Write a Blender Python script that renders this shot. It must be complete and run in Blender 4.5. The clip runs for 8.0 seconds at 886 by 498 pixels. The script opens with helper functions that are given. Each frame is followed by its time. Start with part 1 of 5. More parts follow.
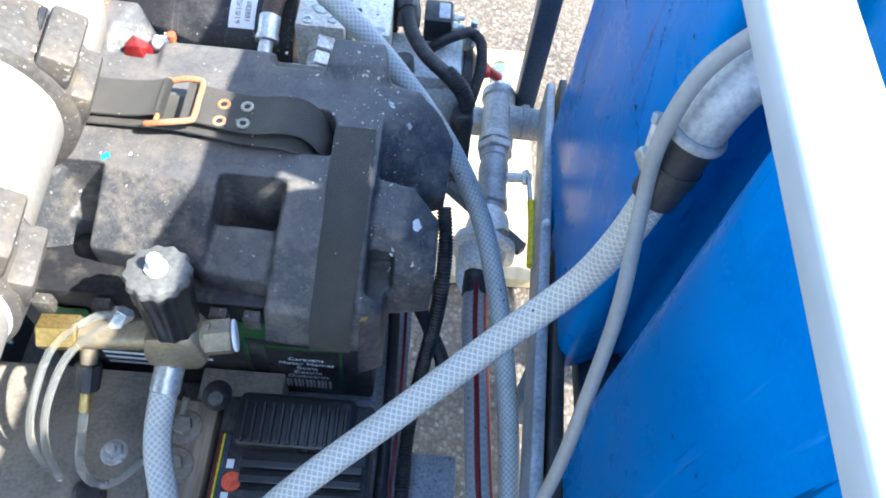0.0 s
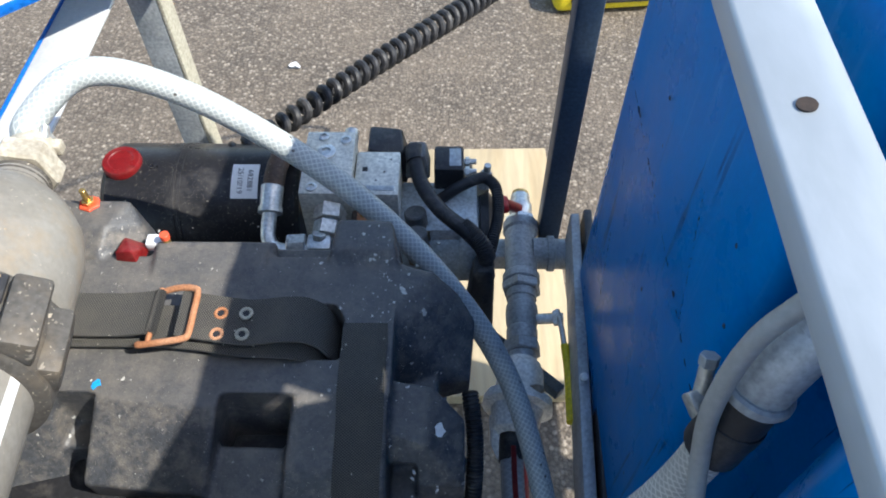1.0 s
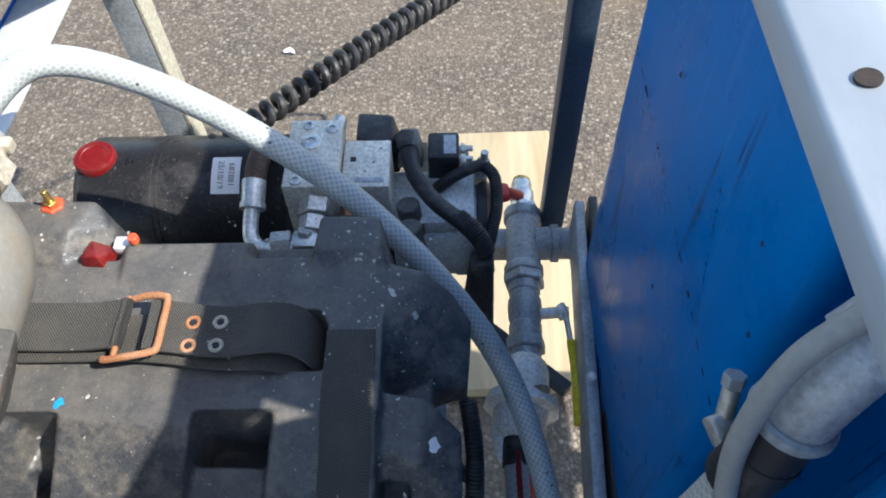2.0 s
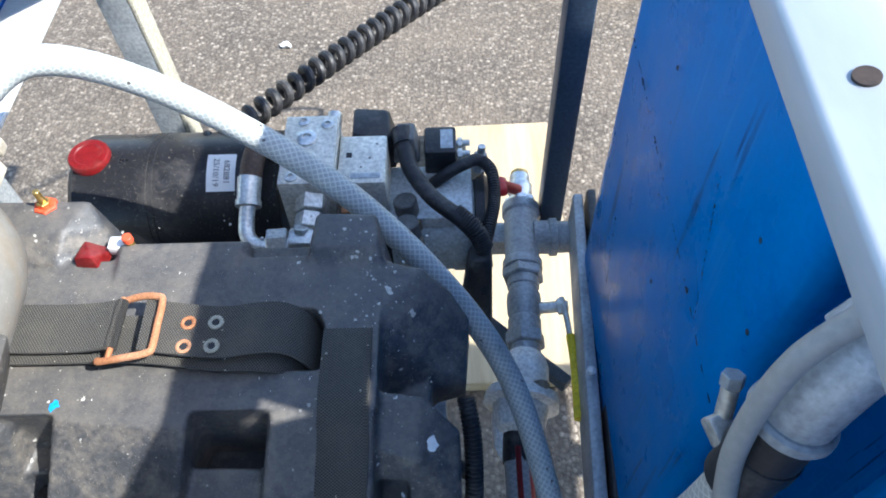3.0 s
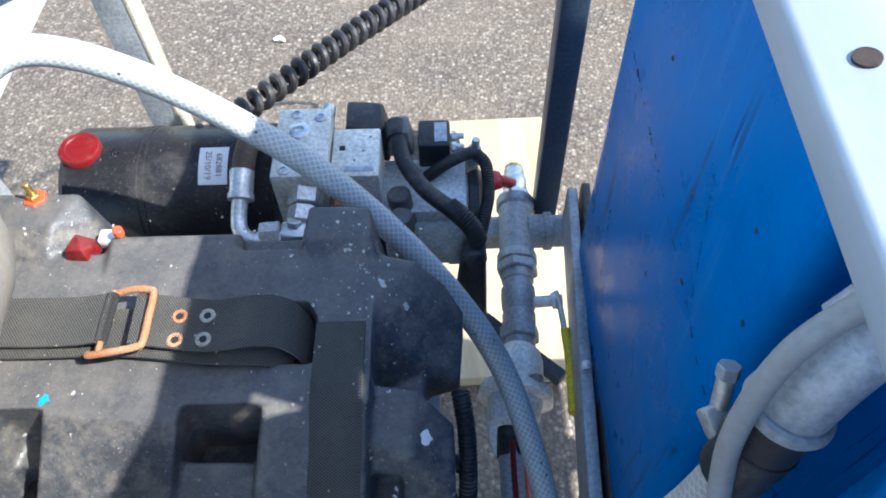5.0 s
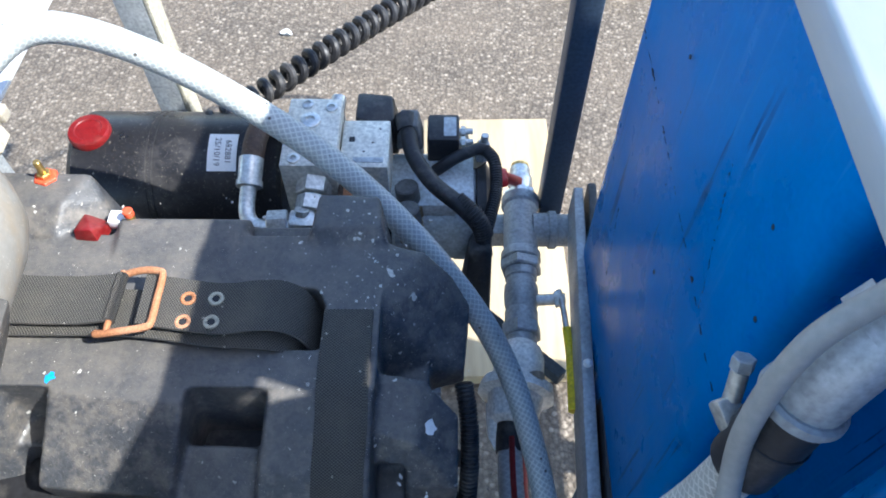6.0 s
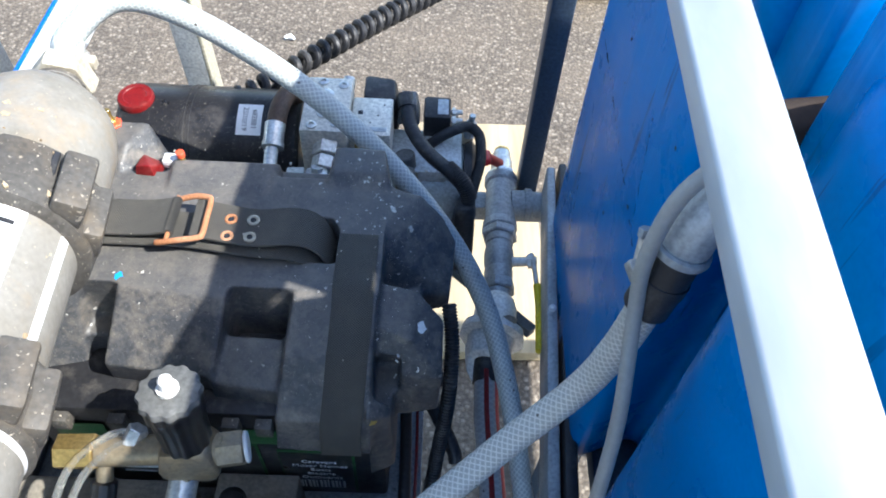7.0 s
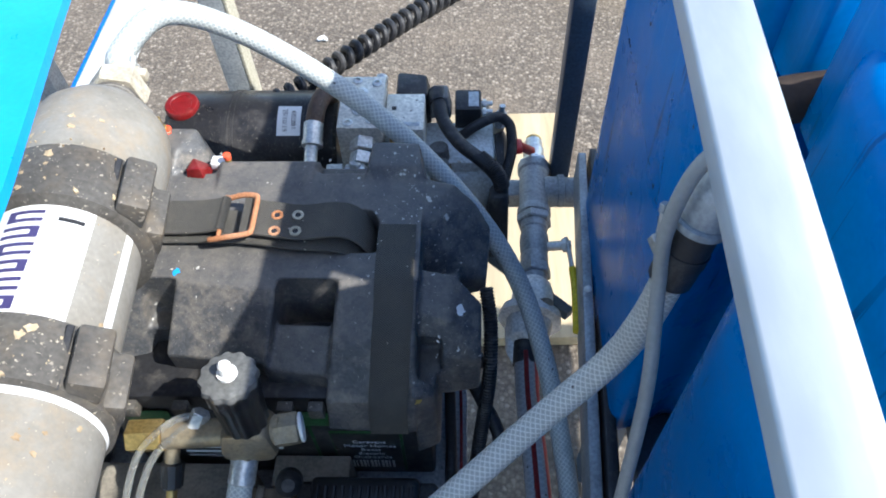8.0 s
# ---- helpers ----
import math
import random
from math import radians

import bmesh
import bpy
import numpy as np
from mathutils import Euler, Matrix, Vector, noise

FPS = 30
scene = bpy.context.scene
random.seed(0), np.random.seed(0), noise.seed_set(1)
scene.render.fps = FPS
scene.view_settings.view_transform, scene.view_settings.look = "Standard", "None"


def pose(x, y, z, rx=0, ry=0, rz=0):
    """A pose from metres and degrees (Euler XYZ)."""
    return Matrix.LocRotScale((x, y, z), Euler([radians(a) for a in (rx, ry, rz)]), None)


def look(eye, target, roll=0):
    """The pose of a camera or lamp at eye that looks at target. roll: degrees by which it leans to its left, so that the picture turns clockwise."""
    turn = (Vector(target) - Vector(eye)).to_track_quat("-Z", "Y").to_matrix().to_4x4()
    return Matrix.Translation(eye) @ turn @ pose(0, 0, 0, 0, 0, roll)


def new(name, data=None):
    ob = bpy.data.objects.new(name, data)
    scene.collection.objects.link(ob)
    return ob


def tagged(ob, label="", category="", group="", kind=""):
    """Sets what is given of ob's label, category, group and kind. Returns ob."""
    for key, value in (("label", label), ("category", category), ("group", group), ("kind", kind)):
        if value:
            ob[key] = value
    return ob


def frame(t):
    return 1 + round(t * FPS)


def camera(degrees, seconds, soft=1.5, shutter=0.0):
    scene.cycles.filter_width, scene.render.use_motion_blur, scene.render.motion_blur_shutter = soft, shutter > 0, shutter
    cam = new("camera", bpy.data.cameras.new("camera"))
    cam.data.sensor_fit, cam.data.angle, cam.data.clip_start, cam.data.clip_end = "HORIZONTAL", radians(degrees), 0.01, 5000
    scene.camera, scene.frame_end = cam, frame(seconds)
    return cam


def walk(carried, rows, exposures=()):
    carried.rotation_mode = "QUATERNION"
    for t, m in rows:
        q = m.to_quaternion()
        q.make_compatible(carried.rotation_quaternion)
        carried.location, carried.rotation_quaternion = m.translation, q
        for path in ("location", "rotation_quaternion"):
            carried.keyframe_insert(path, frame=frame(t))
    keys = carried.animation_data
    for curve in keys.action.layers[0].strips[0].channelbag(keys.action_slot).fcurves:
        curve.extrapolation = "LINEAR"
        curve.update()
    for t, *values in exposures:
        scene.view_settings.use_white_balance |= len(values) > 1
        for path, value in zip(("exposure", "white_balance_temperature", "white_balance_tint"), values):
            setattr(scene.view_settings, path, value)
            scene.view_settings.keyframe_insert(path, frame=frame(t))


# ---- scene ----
from mathutils.bvhtree import BVHTree

cam = camera(61.6, 8.0, 1.9)
PATH = [
    (0, (-0.051, -0.086, 1.629), (0.046, 0.992, -0.053), 9.4),
    (0.5, (-0.024, -0.084, 1.705), (-0.021, 1.103, 0.096), 0.9),
    (1, (-0.039, 0.062, 1.642), (-0.045, 1.281, 0.056), 0.2),
    (1.5, (-0.027, 0.105, 1.619), (-0.156, 1.362, 0.068), -5.8),
    (2, (-0.024, 0.11, 1.6), (-0.051, 1.294, -0.012), -1.9),
    (3.5, (-0.019, 0.118, 1.596), (-0.051, 1.282, -0.03), -2.8),
    (4, (-0.019, 0.118, 1.592), (-0.041, 1.278, -0.037), -2.3),
    (4.5, (-0.019, 0.12, 1.593), (-0.035, 1.277, -0.038), -2.2),
    (6, (-0.032, 0.109, 1.589), (-0.036, 1.269, -0.04), 0.3),
    (6.5, (-0.042, 0.091, 1.588), (0.035, 1.314, 0.007), 5.8),
    (7, (-0.04, -0.059, 1.669), (0.001, 1.149, 0.075), 4.1),
    (7.5, (-0.04, -0.1, 1.702), (-0.02, 1.102, 0.103), 1.6),
    (8, (-0.035, -0.089, 1.696), (-0.101, 1.102, 0.09), -2.4),
]
EXPOSURES = [(0.0, 2.4, 6100, 8), (0.3, 2.25, 6100, 8), (0.5, 1.9, 6150, 8), (1.0, 1.02, 6250, 8), (1.6, 0.92, 6500, 8), (2.2, 1.2, 6150, 8), (3.3, 1.5, 5950, 8), (6.5, 1.55, 5900, 8), (7.0, 1.5, 6050, 8), (8.0, 1.25, 6050, 8)]
walk(cam, [(t, look(eye, target, roll)) for t, eye, target, roll in PATH], EXPOSURES)

# ---- world and sun ----
SUN_TO = Vector((1.0, -0.32, 1.236)).normalized()
world = bpy.data.worlds.new("sky")
scene.world = world
world.use_nodes = True
wn = world.node_tree.nodes
sky = wn.new("ShaderNodeTexSky")
sky.sky_type = "NISHITA"
sky.sun_disc = False
sky.sun_elevation = math.asin(SUN_TO.z)
sky.sun_rotation = math.atan2(SUN_TO.x, SUN_TO.y)
world.node_tree.links.new(sky.outputs[0], wn["Background"].inputs[0])
wn["Background"].inputs[1].default_value = 0.15
sun = new("sun", bpy.data.lights.new("sun", "SUN"))
sun.data.energy, sun.data.angle, sun.data.color = 3.9, radians(0.7), (1.0, 0.95, 0.87)
sun.matrix_world = look((4, -3, 5), Vector((4, -3, 5)) - SUN_TO)

# ---- materials ----
def ramp(nt, fac, stops):
    r = nt.nodes.new("ShaderNodeValToRGB")
    while len(r.color_ramp.elements) < len(stops):
        r.color_ramp.elements.new(0.5)
    for e, (p, c) in zip(r.color_ramp.elements, stops):
        e.position, e.color = p, (*c, 1) if len(c) == 3 else c
    nt.links.new(fac, r.inputs[0])
    return r.outputs[0]


def mix(nt, fac, a, b):
    m = nt.nodes.new("ShaderNodeMix")
    m.data_type = "RGBA"
    for sock, v in ((m.inputs[0], fac), (m.inputs[6], a), (m.inputs[7], b)):
        if isinstance(v, bpy.types.NodeSocket):
            nt.links.new(v, sock)
        elif isinstance(v, tuple):
            sock.default_value = (*v, 1)
        else:
            sock.default_value = v
    return m.outputs[2]


def tex(nt, kind, vec, **inputs):
    n = nt.nodes.new("ShaderNodeTex" + kind)
    nt.links.new(vec, n.inputs["Vector"])
    for k, v in inputs.items():
        n.inputs[k].default_value = v
    return n


def calc(nt, op, a, b=0.0):
    m = nt.nodes.new("ShaderNodeMath")
    m.operation = op
    for sock, v in ((m.inputs[0], a), (m.inputs[1], b)):
        if isinstance(v, bpy.types.NodeSocket):
            nt.links.new(v, sock)
        else:
            sock.default_value = v
    return m.outputs[0]


def mat(name, base, rough=0.5, metal=0.0, blotch=None, grain=0.25, grain_scale=220.0, specks=None, dust=None,
        bump=0.15, bump_scale=300.0, trans=0.0, alpha=None, stretch=(1, 1, 1), ior=1.45):
    """Base colour with a second tone in blotches, fine grain, light specks, a film of dust, and fine relief."""
    m = bpy.data.materials.new(name)
    m.use_nodes = True
    nt = m.node_tree
    bsdf = nt.nodes["Principled BSDF"]
    co = nt.nodes.new("ShaderNodeTexCoord").outputs["Object"]
    if stretch != (1, 1, 1):
        mp = nt.nodes.new("ShaderNodeMapping")
        mp.inputs["Scale"].default_value = stretch
        nt.links.new(co, mp.inputs[0])
        co = mp.outputs[0]
    col = base
    big = tex(nt, "Noise", co, Scale=14.0, Detail=6.0, Roughness=0.62).outputs["Fac"]
    if blotch:
        col = mix(nt, ramp(nt, big, [(0.42, (0, 0, 0)), (0.66, (1, 1, 1))]), col, blotch)
    fine = tex(nt, "Noise", co, Scale=grain_scale, Detail=4.0).outputs["Fac"]
    if grain:
        g = ramp(nt, fine, [(0.3, (1 - grain,) * 3), (0.7, (1 + grain,) * 3)])
        mm = nt.nodes.new("ShaderNodeMix")
        mm.data_type, mm.blend_type = "RGBA", "MULTIPLY"
        mm.inputs[0].default_value = 1.0
        if isinstance(col, tuple):
            mm.inputs[6].default_value = (*col, 1)
        else:
            nt.links.new(col, mm.inputs[6])
        nt.links.new(g, mm.inputs[7])
        col = mm.outputs[2]
    if dust:
        colour, low, high, scale = dust
        d = tex(nt, "Noise", co, Scale=scale, Detail=8.0, Roughness=0.75).outputs["Fac"]
        col = mix(nt, ramp(nt, d, [(low, (0, 0, 0)), (high, (1, 1, 1))]), col, colour)
    if specks:
        colour, scale, size = specks
        for sc, sz, thr in ((scale, size * 0.85, 0.55), (scale * 2.3, size, 0.51), (scale * 5.0, size * 1.3, 0.50)):
            wob = tex(nt, "Noise", co, Scale=sc * 2.2, Detail=3.0)
            add = nt.nodes.new("ShaderNodeVectorMath")
            add.operation = "MULTIPLY_ADD"
            nt.links.new(wob.outputs["Color"], add.inputs[0])
            add.inputs[1].default_value = (0.9 / sc,) * 3
            nt.links.new(co, add.inputs[2])
            v = tex(nt, "Voronoi", add.outputs[0], Scale=sc)
            keep = calc(nt, "GREATER_THAN", tex(nt, "Noise", co, Scale=sc * 0.4, Detail=3.0).outputs["Fac"], thr)
            cell = nt.nodes.new("ShaderNodeSeparateColor")
            nt.links.new(v.outputs["Color"], cell.inputs[0])
            hit_ = calc(nt, "LESS_THAN", v.outputs["Distance"], calc(nt, "MULTIPLY", cell.outputs[0], sz * 2.2))
            col = mix(nt, calc(nt, "MULTIPLY", calc(nt, "MULTIPLY", hit_, keep), calc(nt, "ADD", calc(nt, "MULTIPLY", cell.outputs[1], 0.6), 0.05)), col, colour)
    if isinstance(col, tuple):
        bsdf.inputs["Base Color"].default_value = (*col, 1)
    else:
        nt.links.new(col, bsdf.inputs["Base Color"])
    lo, hi = max(0.04, rough - 0.12), min(1.0, rough + 0.12)
    nt.links.new(ramp(nt, big, [(0.3, (lo,) * 3), (0.7, (hi,) * 3)]), bsdf.inputs["Roughness"])
    bsdf.inputs["Metallic"].default_value = metal
    bsdf.inputs["IOR"].default_value = ior
    if trans:
        bsdf.inputs["Transmission Weight"].default_value = trans
    if bump:
        b = nt.nodes.new("ShaderNodeBump")
        b.inputs["Strength"].default_value = bump
        b.inputs["Distance"].default_value = 0.001
        nt.links.new(tex(nt, "Noise", co, Scale=bump_scale, Detail=5.0).outputs["Fac"], b.inputs["Height"])
        nt.links.new(b.outputs[0], bsdf.inputs["Normal"])
    return m


DIRT = (0.42, 0.36, 0.28)
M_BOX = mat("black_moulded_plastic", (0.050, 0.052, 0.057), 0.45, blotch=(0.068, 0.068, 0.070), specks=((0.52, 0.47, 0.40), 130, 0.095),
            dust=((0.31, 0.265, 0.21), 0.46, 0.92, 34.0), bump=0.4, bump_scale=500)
def dusty_lit_tops(m, colour, low, high):
    """Broken film of fine dirt that also paints a moulding's upward faces brighter lit."""
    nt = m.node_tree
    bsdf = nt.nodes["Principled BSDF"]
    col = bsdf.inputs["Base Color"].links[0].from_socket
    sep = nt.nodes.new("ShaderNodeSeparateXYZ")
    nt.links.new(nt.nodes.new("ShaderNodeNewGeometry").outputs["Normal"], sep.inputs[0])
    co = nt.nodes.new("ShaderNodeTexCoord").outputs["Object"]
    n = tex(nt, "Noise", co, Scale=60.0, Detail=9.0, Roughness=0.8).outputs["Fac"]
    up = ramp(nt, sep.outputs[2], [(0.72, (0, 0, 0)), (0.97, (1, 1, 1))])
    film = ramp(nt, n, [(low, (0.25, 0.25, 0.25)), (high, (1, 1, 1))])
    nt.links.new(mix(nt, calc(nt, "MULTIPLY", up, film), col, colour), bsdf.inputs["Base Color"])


# Dirt film plus light from above, put into the cover's colour.
dusty_lit_tops(M_BOX, (0.135, 0.124, 0.110), 0.38, 0.72)
M_BLACK = mat("black_enamel", (0.016, 0.016, 0.018), 0.36, specks=((0.45, 0.4, 0.32), 120, 0.10), dust=((0.12, 0.11, 0.10), 0.53, 1.0, 14.0), bump=0.08)
M_RUBBER = mat("black_rubber", (0.020, 0.020, 0.022), 0.5, dust=((0.16, 0.145, 0.125), 0.50, 0.9, 30.0), bump=0.2)
M_KNOB = mat("black_knob_plastic", (0.018, 0.018, 0.019), 0.36, dust=((0.16, 0.145, 0.13), 0.60, 0.95, 30.0))
M_GALV = mat("galvanised_steel", (0.36, 0.39, 0.41), 0.42, 0.3, blotch=(0.45, 0.48, 0.50), grain=0.06, grain_scale=60, stretch=(1, 0.3, 1), dust=((0.33, 0.36, 0.37), 0.55, 0.9, 16.0), bump=0.1, bump_scale=120)
M_GALV_DULL = mat("weathered_galvanised_steel", (0.42, 0.44, 0.45), 0.55, 0.4, blotch=(0.29, 0.31, 0.32), dust=((0.45, 0.44, 0.42), 0.55, 0.85, 26.0), bump=0.3, bump_scale=150)
# Paler copy of the galvanised steel; the angle rail's sunlight is in its colour.
M_SUNLITGALV = mat("sunlit_galvanised_steel", (0.68, 0.69, 0.68), 0.5, 0.15, blotch=(0.58, 0.59, 0.58), grain=0.06, bump=0.1)
M_CREAMGALV = mat("cream_sunlit_weathered_zinc", (0.44, 0.41, 0.32), 0.6, 0.1, blotch=(0.36, 0.335, 0.26), dust=((0.30, 0.27, 0.2), 0.6, 0.9, 20.0), bump=0.3)
M_ZINC = mat("zinc_plated_steel", (0.68, 0.68, 0.65), 0.36, 0.7, blotch=(0.56, 0.55, 0.51), dust=((0.34, 0.31, 0.26), 0.55, 0.9, 60.0), bump=0.08)
M_BLOCK = mat("machined_aluminium", (0.70, 0.67, 0.58), 0.5, 0.2, blotch=(0.54, 0.51, 0.44), specks=((0.12, 0.11, 0.10), 130, 0.12), bump=0.1)
M_PUMP = mat("grey_cast_aluminium", (0.52, 0.57, 0.59), 0.5, 0.3, blotch=(0.40, 0.44, 0.46), specks=((0.08, 0.08, 0.08), 160, 0.1), bump=0.4, bump_scale=260)
M_BRASS = mat("tarnished_brass", (0.33, 0.26, 0.16), 0.5, 0.6, blotch=(0.24, 0.20, 0.14), dust=((0.24, 0.215, 0.175), 0.42, 0.8, 40.0))
M_GOLD = mat("yellow_brass", (0.55, 0.37, 0.12), 0.35, 0.85, blotch=(0.5, 0.36, 0.15))
M_RED = mat("red_plastic", (0.16, 0.007, 0.008), 0.4, dust=((0.24, 0.06, 0.05), 0.5, 0.85, 50.0))
M_HANDLE = mat("bright_red_paint", (0.42, 0.010, 0.012), 0.4, dust=((0.35, 0.10, 0.08), 0.55, 0.9, 50.0))
M_ORANGE = mat("orange_terminal_plastic", (0.75, 0.10, 0.04), 0.45)
M_RUST = mat("rusted_steel_wire", (0.40, 0.17, 0.075), 0.75, 0.15, blotch=(0.52, 0.28, 0.16), grain_scale=500, bump=0.5, bump_scale=600)
def tank_blue():
    """Moulded blue plastic: soft mottling, pale scuffs and thin dark scratches that run down the wall."""
    m = mat("blue_polyethylene", (0.001, 0.145, 0.43), 0.32, blotch=(0.001, 0.165, 0.47), grain=0.05, bump=0.2, bump_scale=35, ior=1.4)
    nt = m.node_tree
    bsdf = nt.nodes["Principled BSDF"]
    col = bsdf.inputs["Base Color"].links[0].from_socket
    co = nt.nodes.new("ShaderNodeTexCoord").outputs["Object"]
    def stretched(scale, turn, detail=3.0):
        mp = nt.nodes.new("ShaderNodeMapping")
        mp.inputs["Scale"].default_value = scale
        mp.inputs["Rotation"].default_value = (radians(turn), 0, 0)
        nt.links.new(co, mp.inputs[0])
        return tex(nt, "Noise", mp.outputs[0], Scale=1.0, Detail=detail, Roughness=0.6).outputs["Fac"]
    scuff = ramp(nt, stretched((8, 70, 5), 12), [(0.60, (0, 0, 0)), (0.75, (0.35, 0.35, 0.35))])
    col = mix(nt, scuff, col, (0.10, 0.30, 0.60))
    zone = ramp(nt, stretched((5, 7, 5), 0), [(0.43, (0, 0, 0)), (0.56, (1, 1, 1))])
    line = ramp(nt, stretched((6, 120, 4), 8), [(0.63, (0, 0, 0)), (0.65, (1, 1, 1))])
    col = mix(nt, calc(nt, "MULTIPLY", zone, calc(nt, "MULTIPLY", line, 0.75)), col, (0.004, 0.03, 0.09))
    spot = tex(nt, "Voronoi", co, Scale=30.0)
    keep = calc(nt, "GREATER_THAN", tex(nt, "Noise", co, Scale=9.0).outputs["Fac"], 0.55)
    col = mix(nt, calc(nt, "MULTIPLY", calc(nt, "LESS_THAN", spot.outputs["Distance"], 0.055), keep), col, (0.02, 0.03, 0.05))
    nt.links.new(col, bsdf.inputs["Base Color"])
    bsdf.inputs["Specular IOR Level"].default_value = 0.10
    return m


M_BLUE = tank_blue()
M_CYAN = mat("pale_blue_polyethylene", (0.015, 0.28, 0.66), 0.35, blotch=(0.02, 0.31, 0.68), grain=0.05)
M_BLUEPAINT = mat("blue_painted_steel", (0.006, 0.12, 0.46), 0.4, blotch=(0.01, 0.14, 0.5), dust=((0.35, 0.36, 0.36), 0.66, 0.9, 16.0))
M_POST = mat("dark_blue_grey_paint", (0.035, 0.055, 0.085), 0.42, blotch=(0.05, 0.072, 0.10), dust=((0.25, 0.25, 0.24), 0.62, 0.95, 20.0))
M_FILTER = mat("grey_filter_plastic", (0.25, 0.235, 0.205), 0.55, blotch=(0.19, 0.172, 0.142), grain=0.08, specks=((0.60, 0.52, 0.40), 60, 0.07),
               dust=((0.30, 0.22, 0.13), 0.50, 0.82, 16.0), bump=0.3)
M_CLAMP = mat("dark_grey_filter_clamp_plastic", (0.085, 0.078, 0.068), 0.6, blotch=(0.058, 0.052, 0.045), specks=((0.62, 0.54, 0.42), 60, 0.11),
              dust=((0.17, 0.13, 0.085), 0.5, 0.88, 18.0), bump=0.3)
M_CREAM = mat("cream_dirt_crusted_plastic", (0.44, 0.40, 0.32), 0.6, blotch=(0.30, 0.26, 0.19), dust=((0.24, 0.19, 0.12), 0.5, 0.8, 45.0), bump=0.4)
M_WORN = mat("worn_grey_plastic", (0.11, 0.11, 0.105), 0.6, blotch=(0.18, 0.18, 0.17), dust=((0.12, 0.12, 0.12), 0.5, 0.8, 60.0))
M_LABEL = mat("white_label_film", (0.74, 0.74, 0.72), 0.5, grain=0.05, dust=((0.42, 0.39, 0.34), 0.62, 0.95, 30.0), bump=0)
M_INK = mat("black_label_ink", (0.02, 0.02, 0.022), 0.6, grain=0.0, bump=0)
M_PITCH = mat("rusty_black_iron", (0.022, 0.017, 0.015), 0.8, blotch=(0.06, 0.038, 0.026), bump=0.4)
M_PURPLE = mat("purple_label_ink", (0.050, 0.042, 0.125), 0.55, grain=0.1, bump=0)
M_GREEN = mat("green_label_print", (0.022, 0.085, 0.026), 0.5, dust=((0.25, 0.25, 0.2), 0.55, 0.9, 40.0))
M_LBLACK = mat("black_label_film", (0.02, 0.02, 0.02), 0.35, dust=((0.14, 0.13, 0.11), 0.5, 0.9, 40.0))
M_YELLOW = mat("yellow_plastic", (0.72, 0.55, 0.02), 0.42, dust=((0.45, 0.38, 0.15), 0.55, 0.9, 40.0))
M_PVC = mat("dirty_white_plastic", (0.82, 0.80, 0.75), 0.5, blotch=(0.62, 0.58, 0.49), dust=((0.30, 0.22, 0.15), 0.6, 0.85, 35.0))
M_WOOD = mat("pale_plywood", (0.42, 0.34, 0.215), 0.7, blotch=(0.36, 0.275, 0.16), grain=0.12, grain_scale=60, stretch=(1, 0.12, 1), dust=((0.34, 0.26, 0.16), 0.62, 0.85, 14.0))
M_TIMBER = mat("grey_timber", (0.30, 0.24, 0.17), 0.8, blotch=(0.22, 0.18, 0.14), grain=0.4, grain_scale=140, stretch=(1, 0.1, 1), bump=0.5)
M_PLATE = mat("dirt_covered_steel_plate", (0.25, 0.225, 0.185), 0.7, 0.1, blotch=(0.17, 0.15, 0.12), dust=((0.34, 0.30, 0.235), 0.45, 0.8, 18.0), specks=((0.1, 0.09, 0.07), 90, 0.08))
M_DECK = mat("grey_speckled_deck", (0.24, 0.26, 0.28), 0.65, 0.3, blotch=(0.34, 0.36, 0.38), specks=((0.06, 0.06, 0.06), 80, 0.16), bump=0.5)
M_STONE = mat("light_aggregate", (0.29, 0.228, 0.168), 0.8, grain=0.3)
M_STONE2 = mat("dark_aggregate", (0.125, 0.102, 0.080), 0.8, grain=0.3)
M_CLEAR = mat("milky_clear_tube", (0.80, 0.79, 0.73), 0.25, grain=0.05, trans=0.9, dust=((0.5, 0.47, 0.4), 0.6, 0.95, 40.0), bump=0.05)
M_THIN = mat("greyed_clear_hose", (0.38, 0.37, 0.34), 0.45, grain=0.1, trans=0.25, dust=((0.34, 0.31, 0.26), 0.55, 0.9, 30.0), bump=0.1)


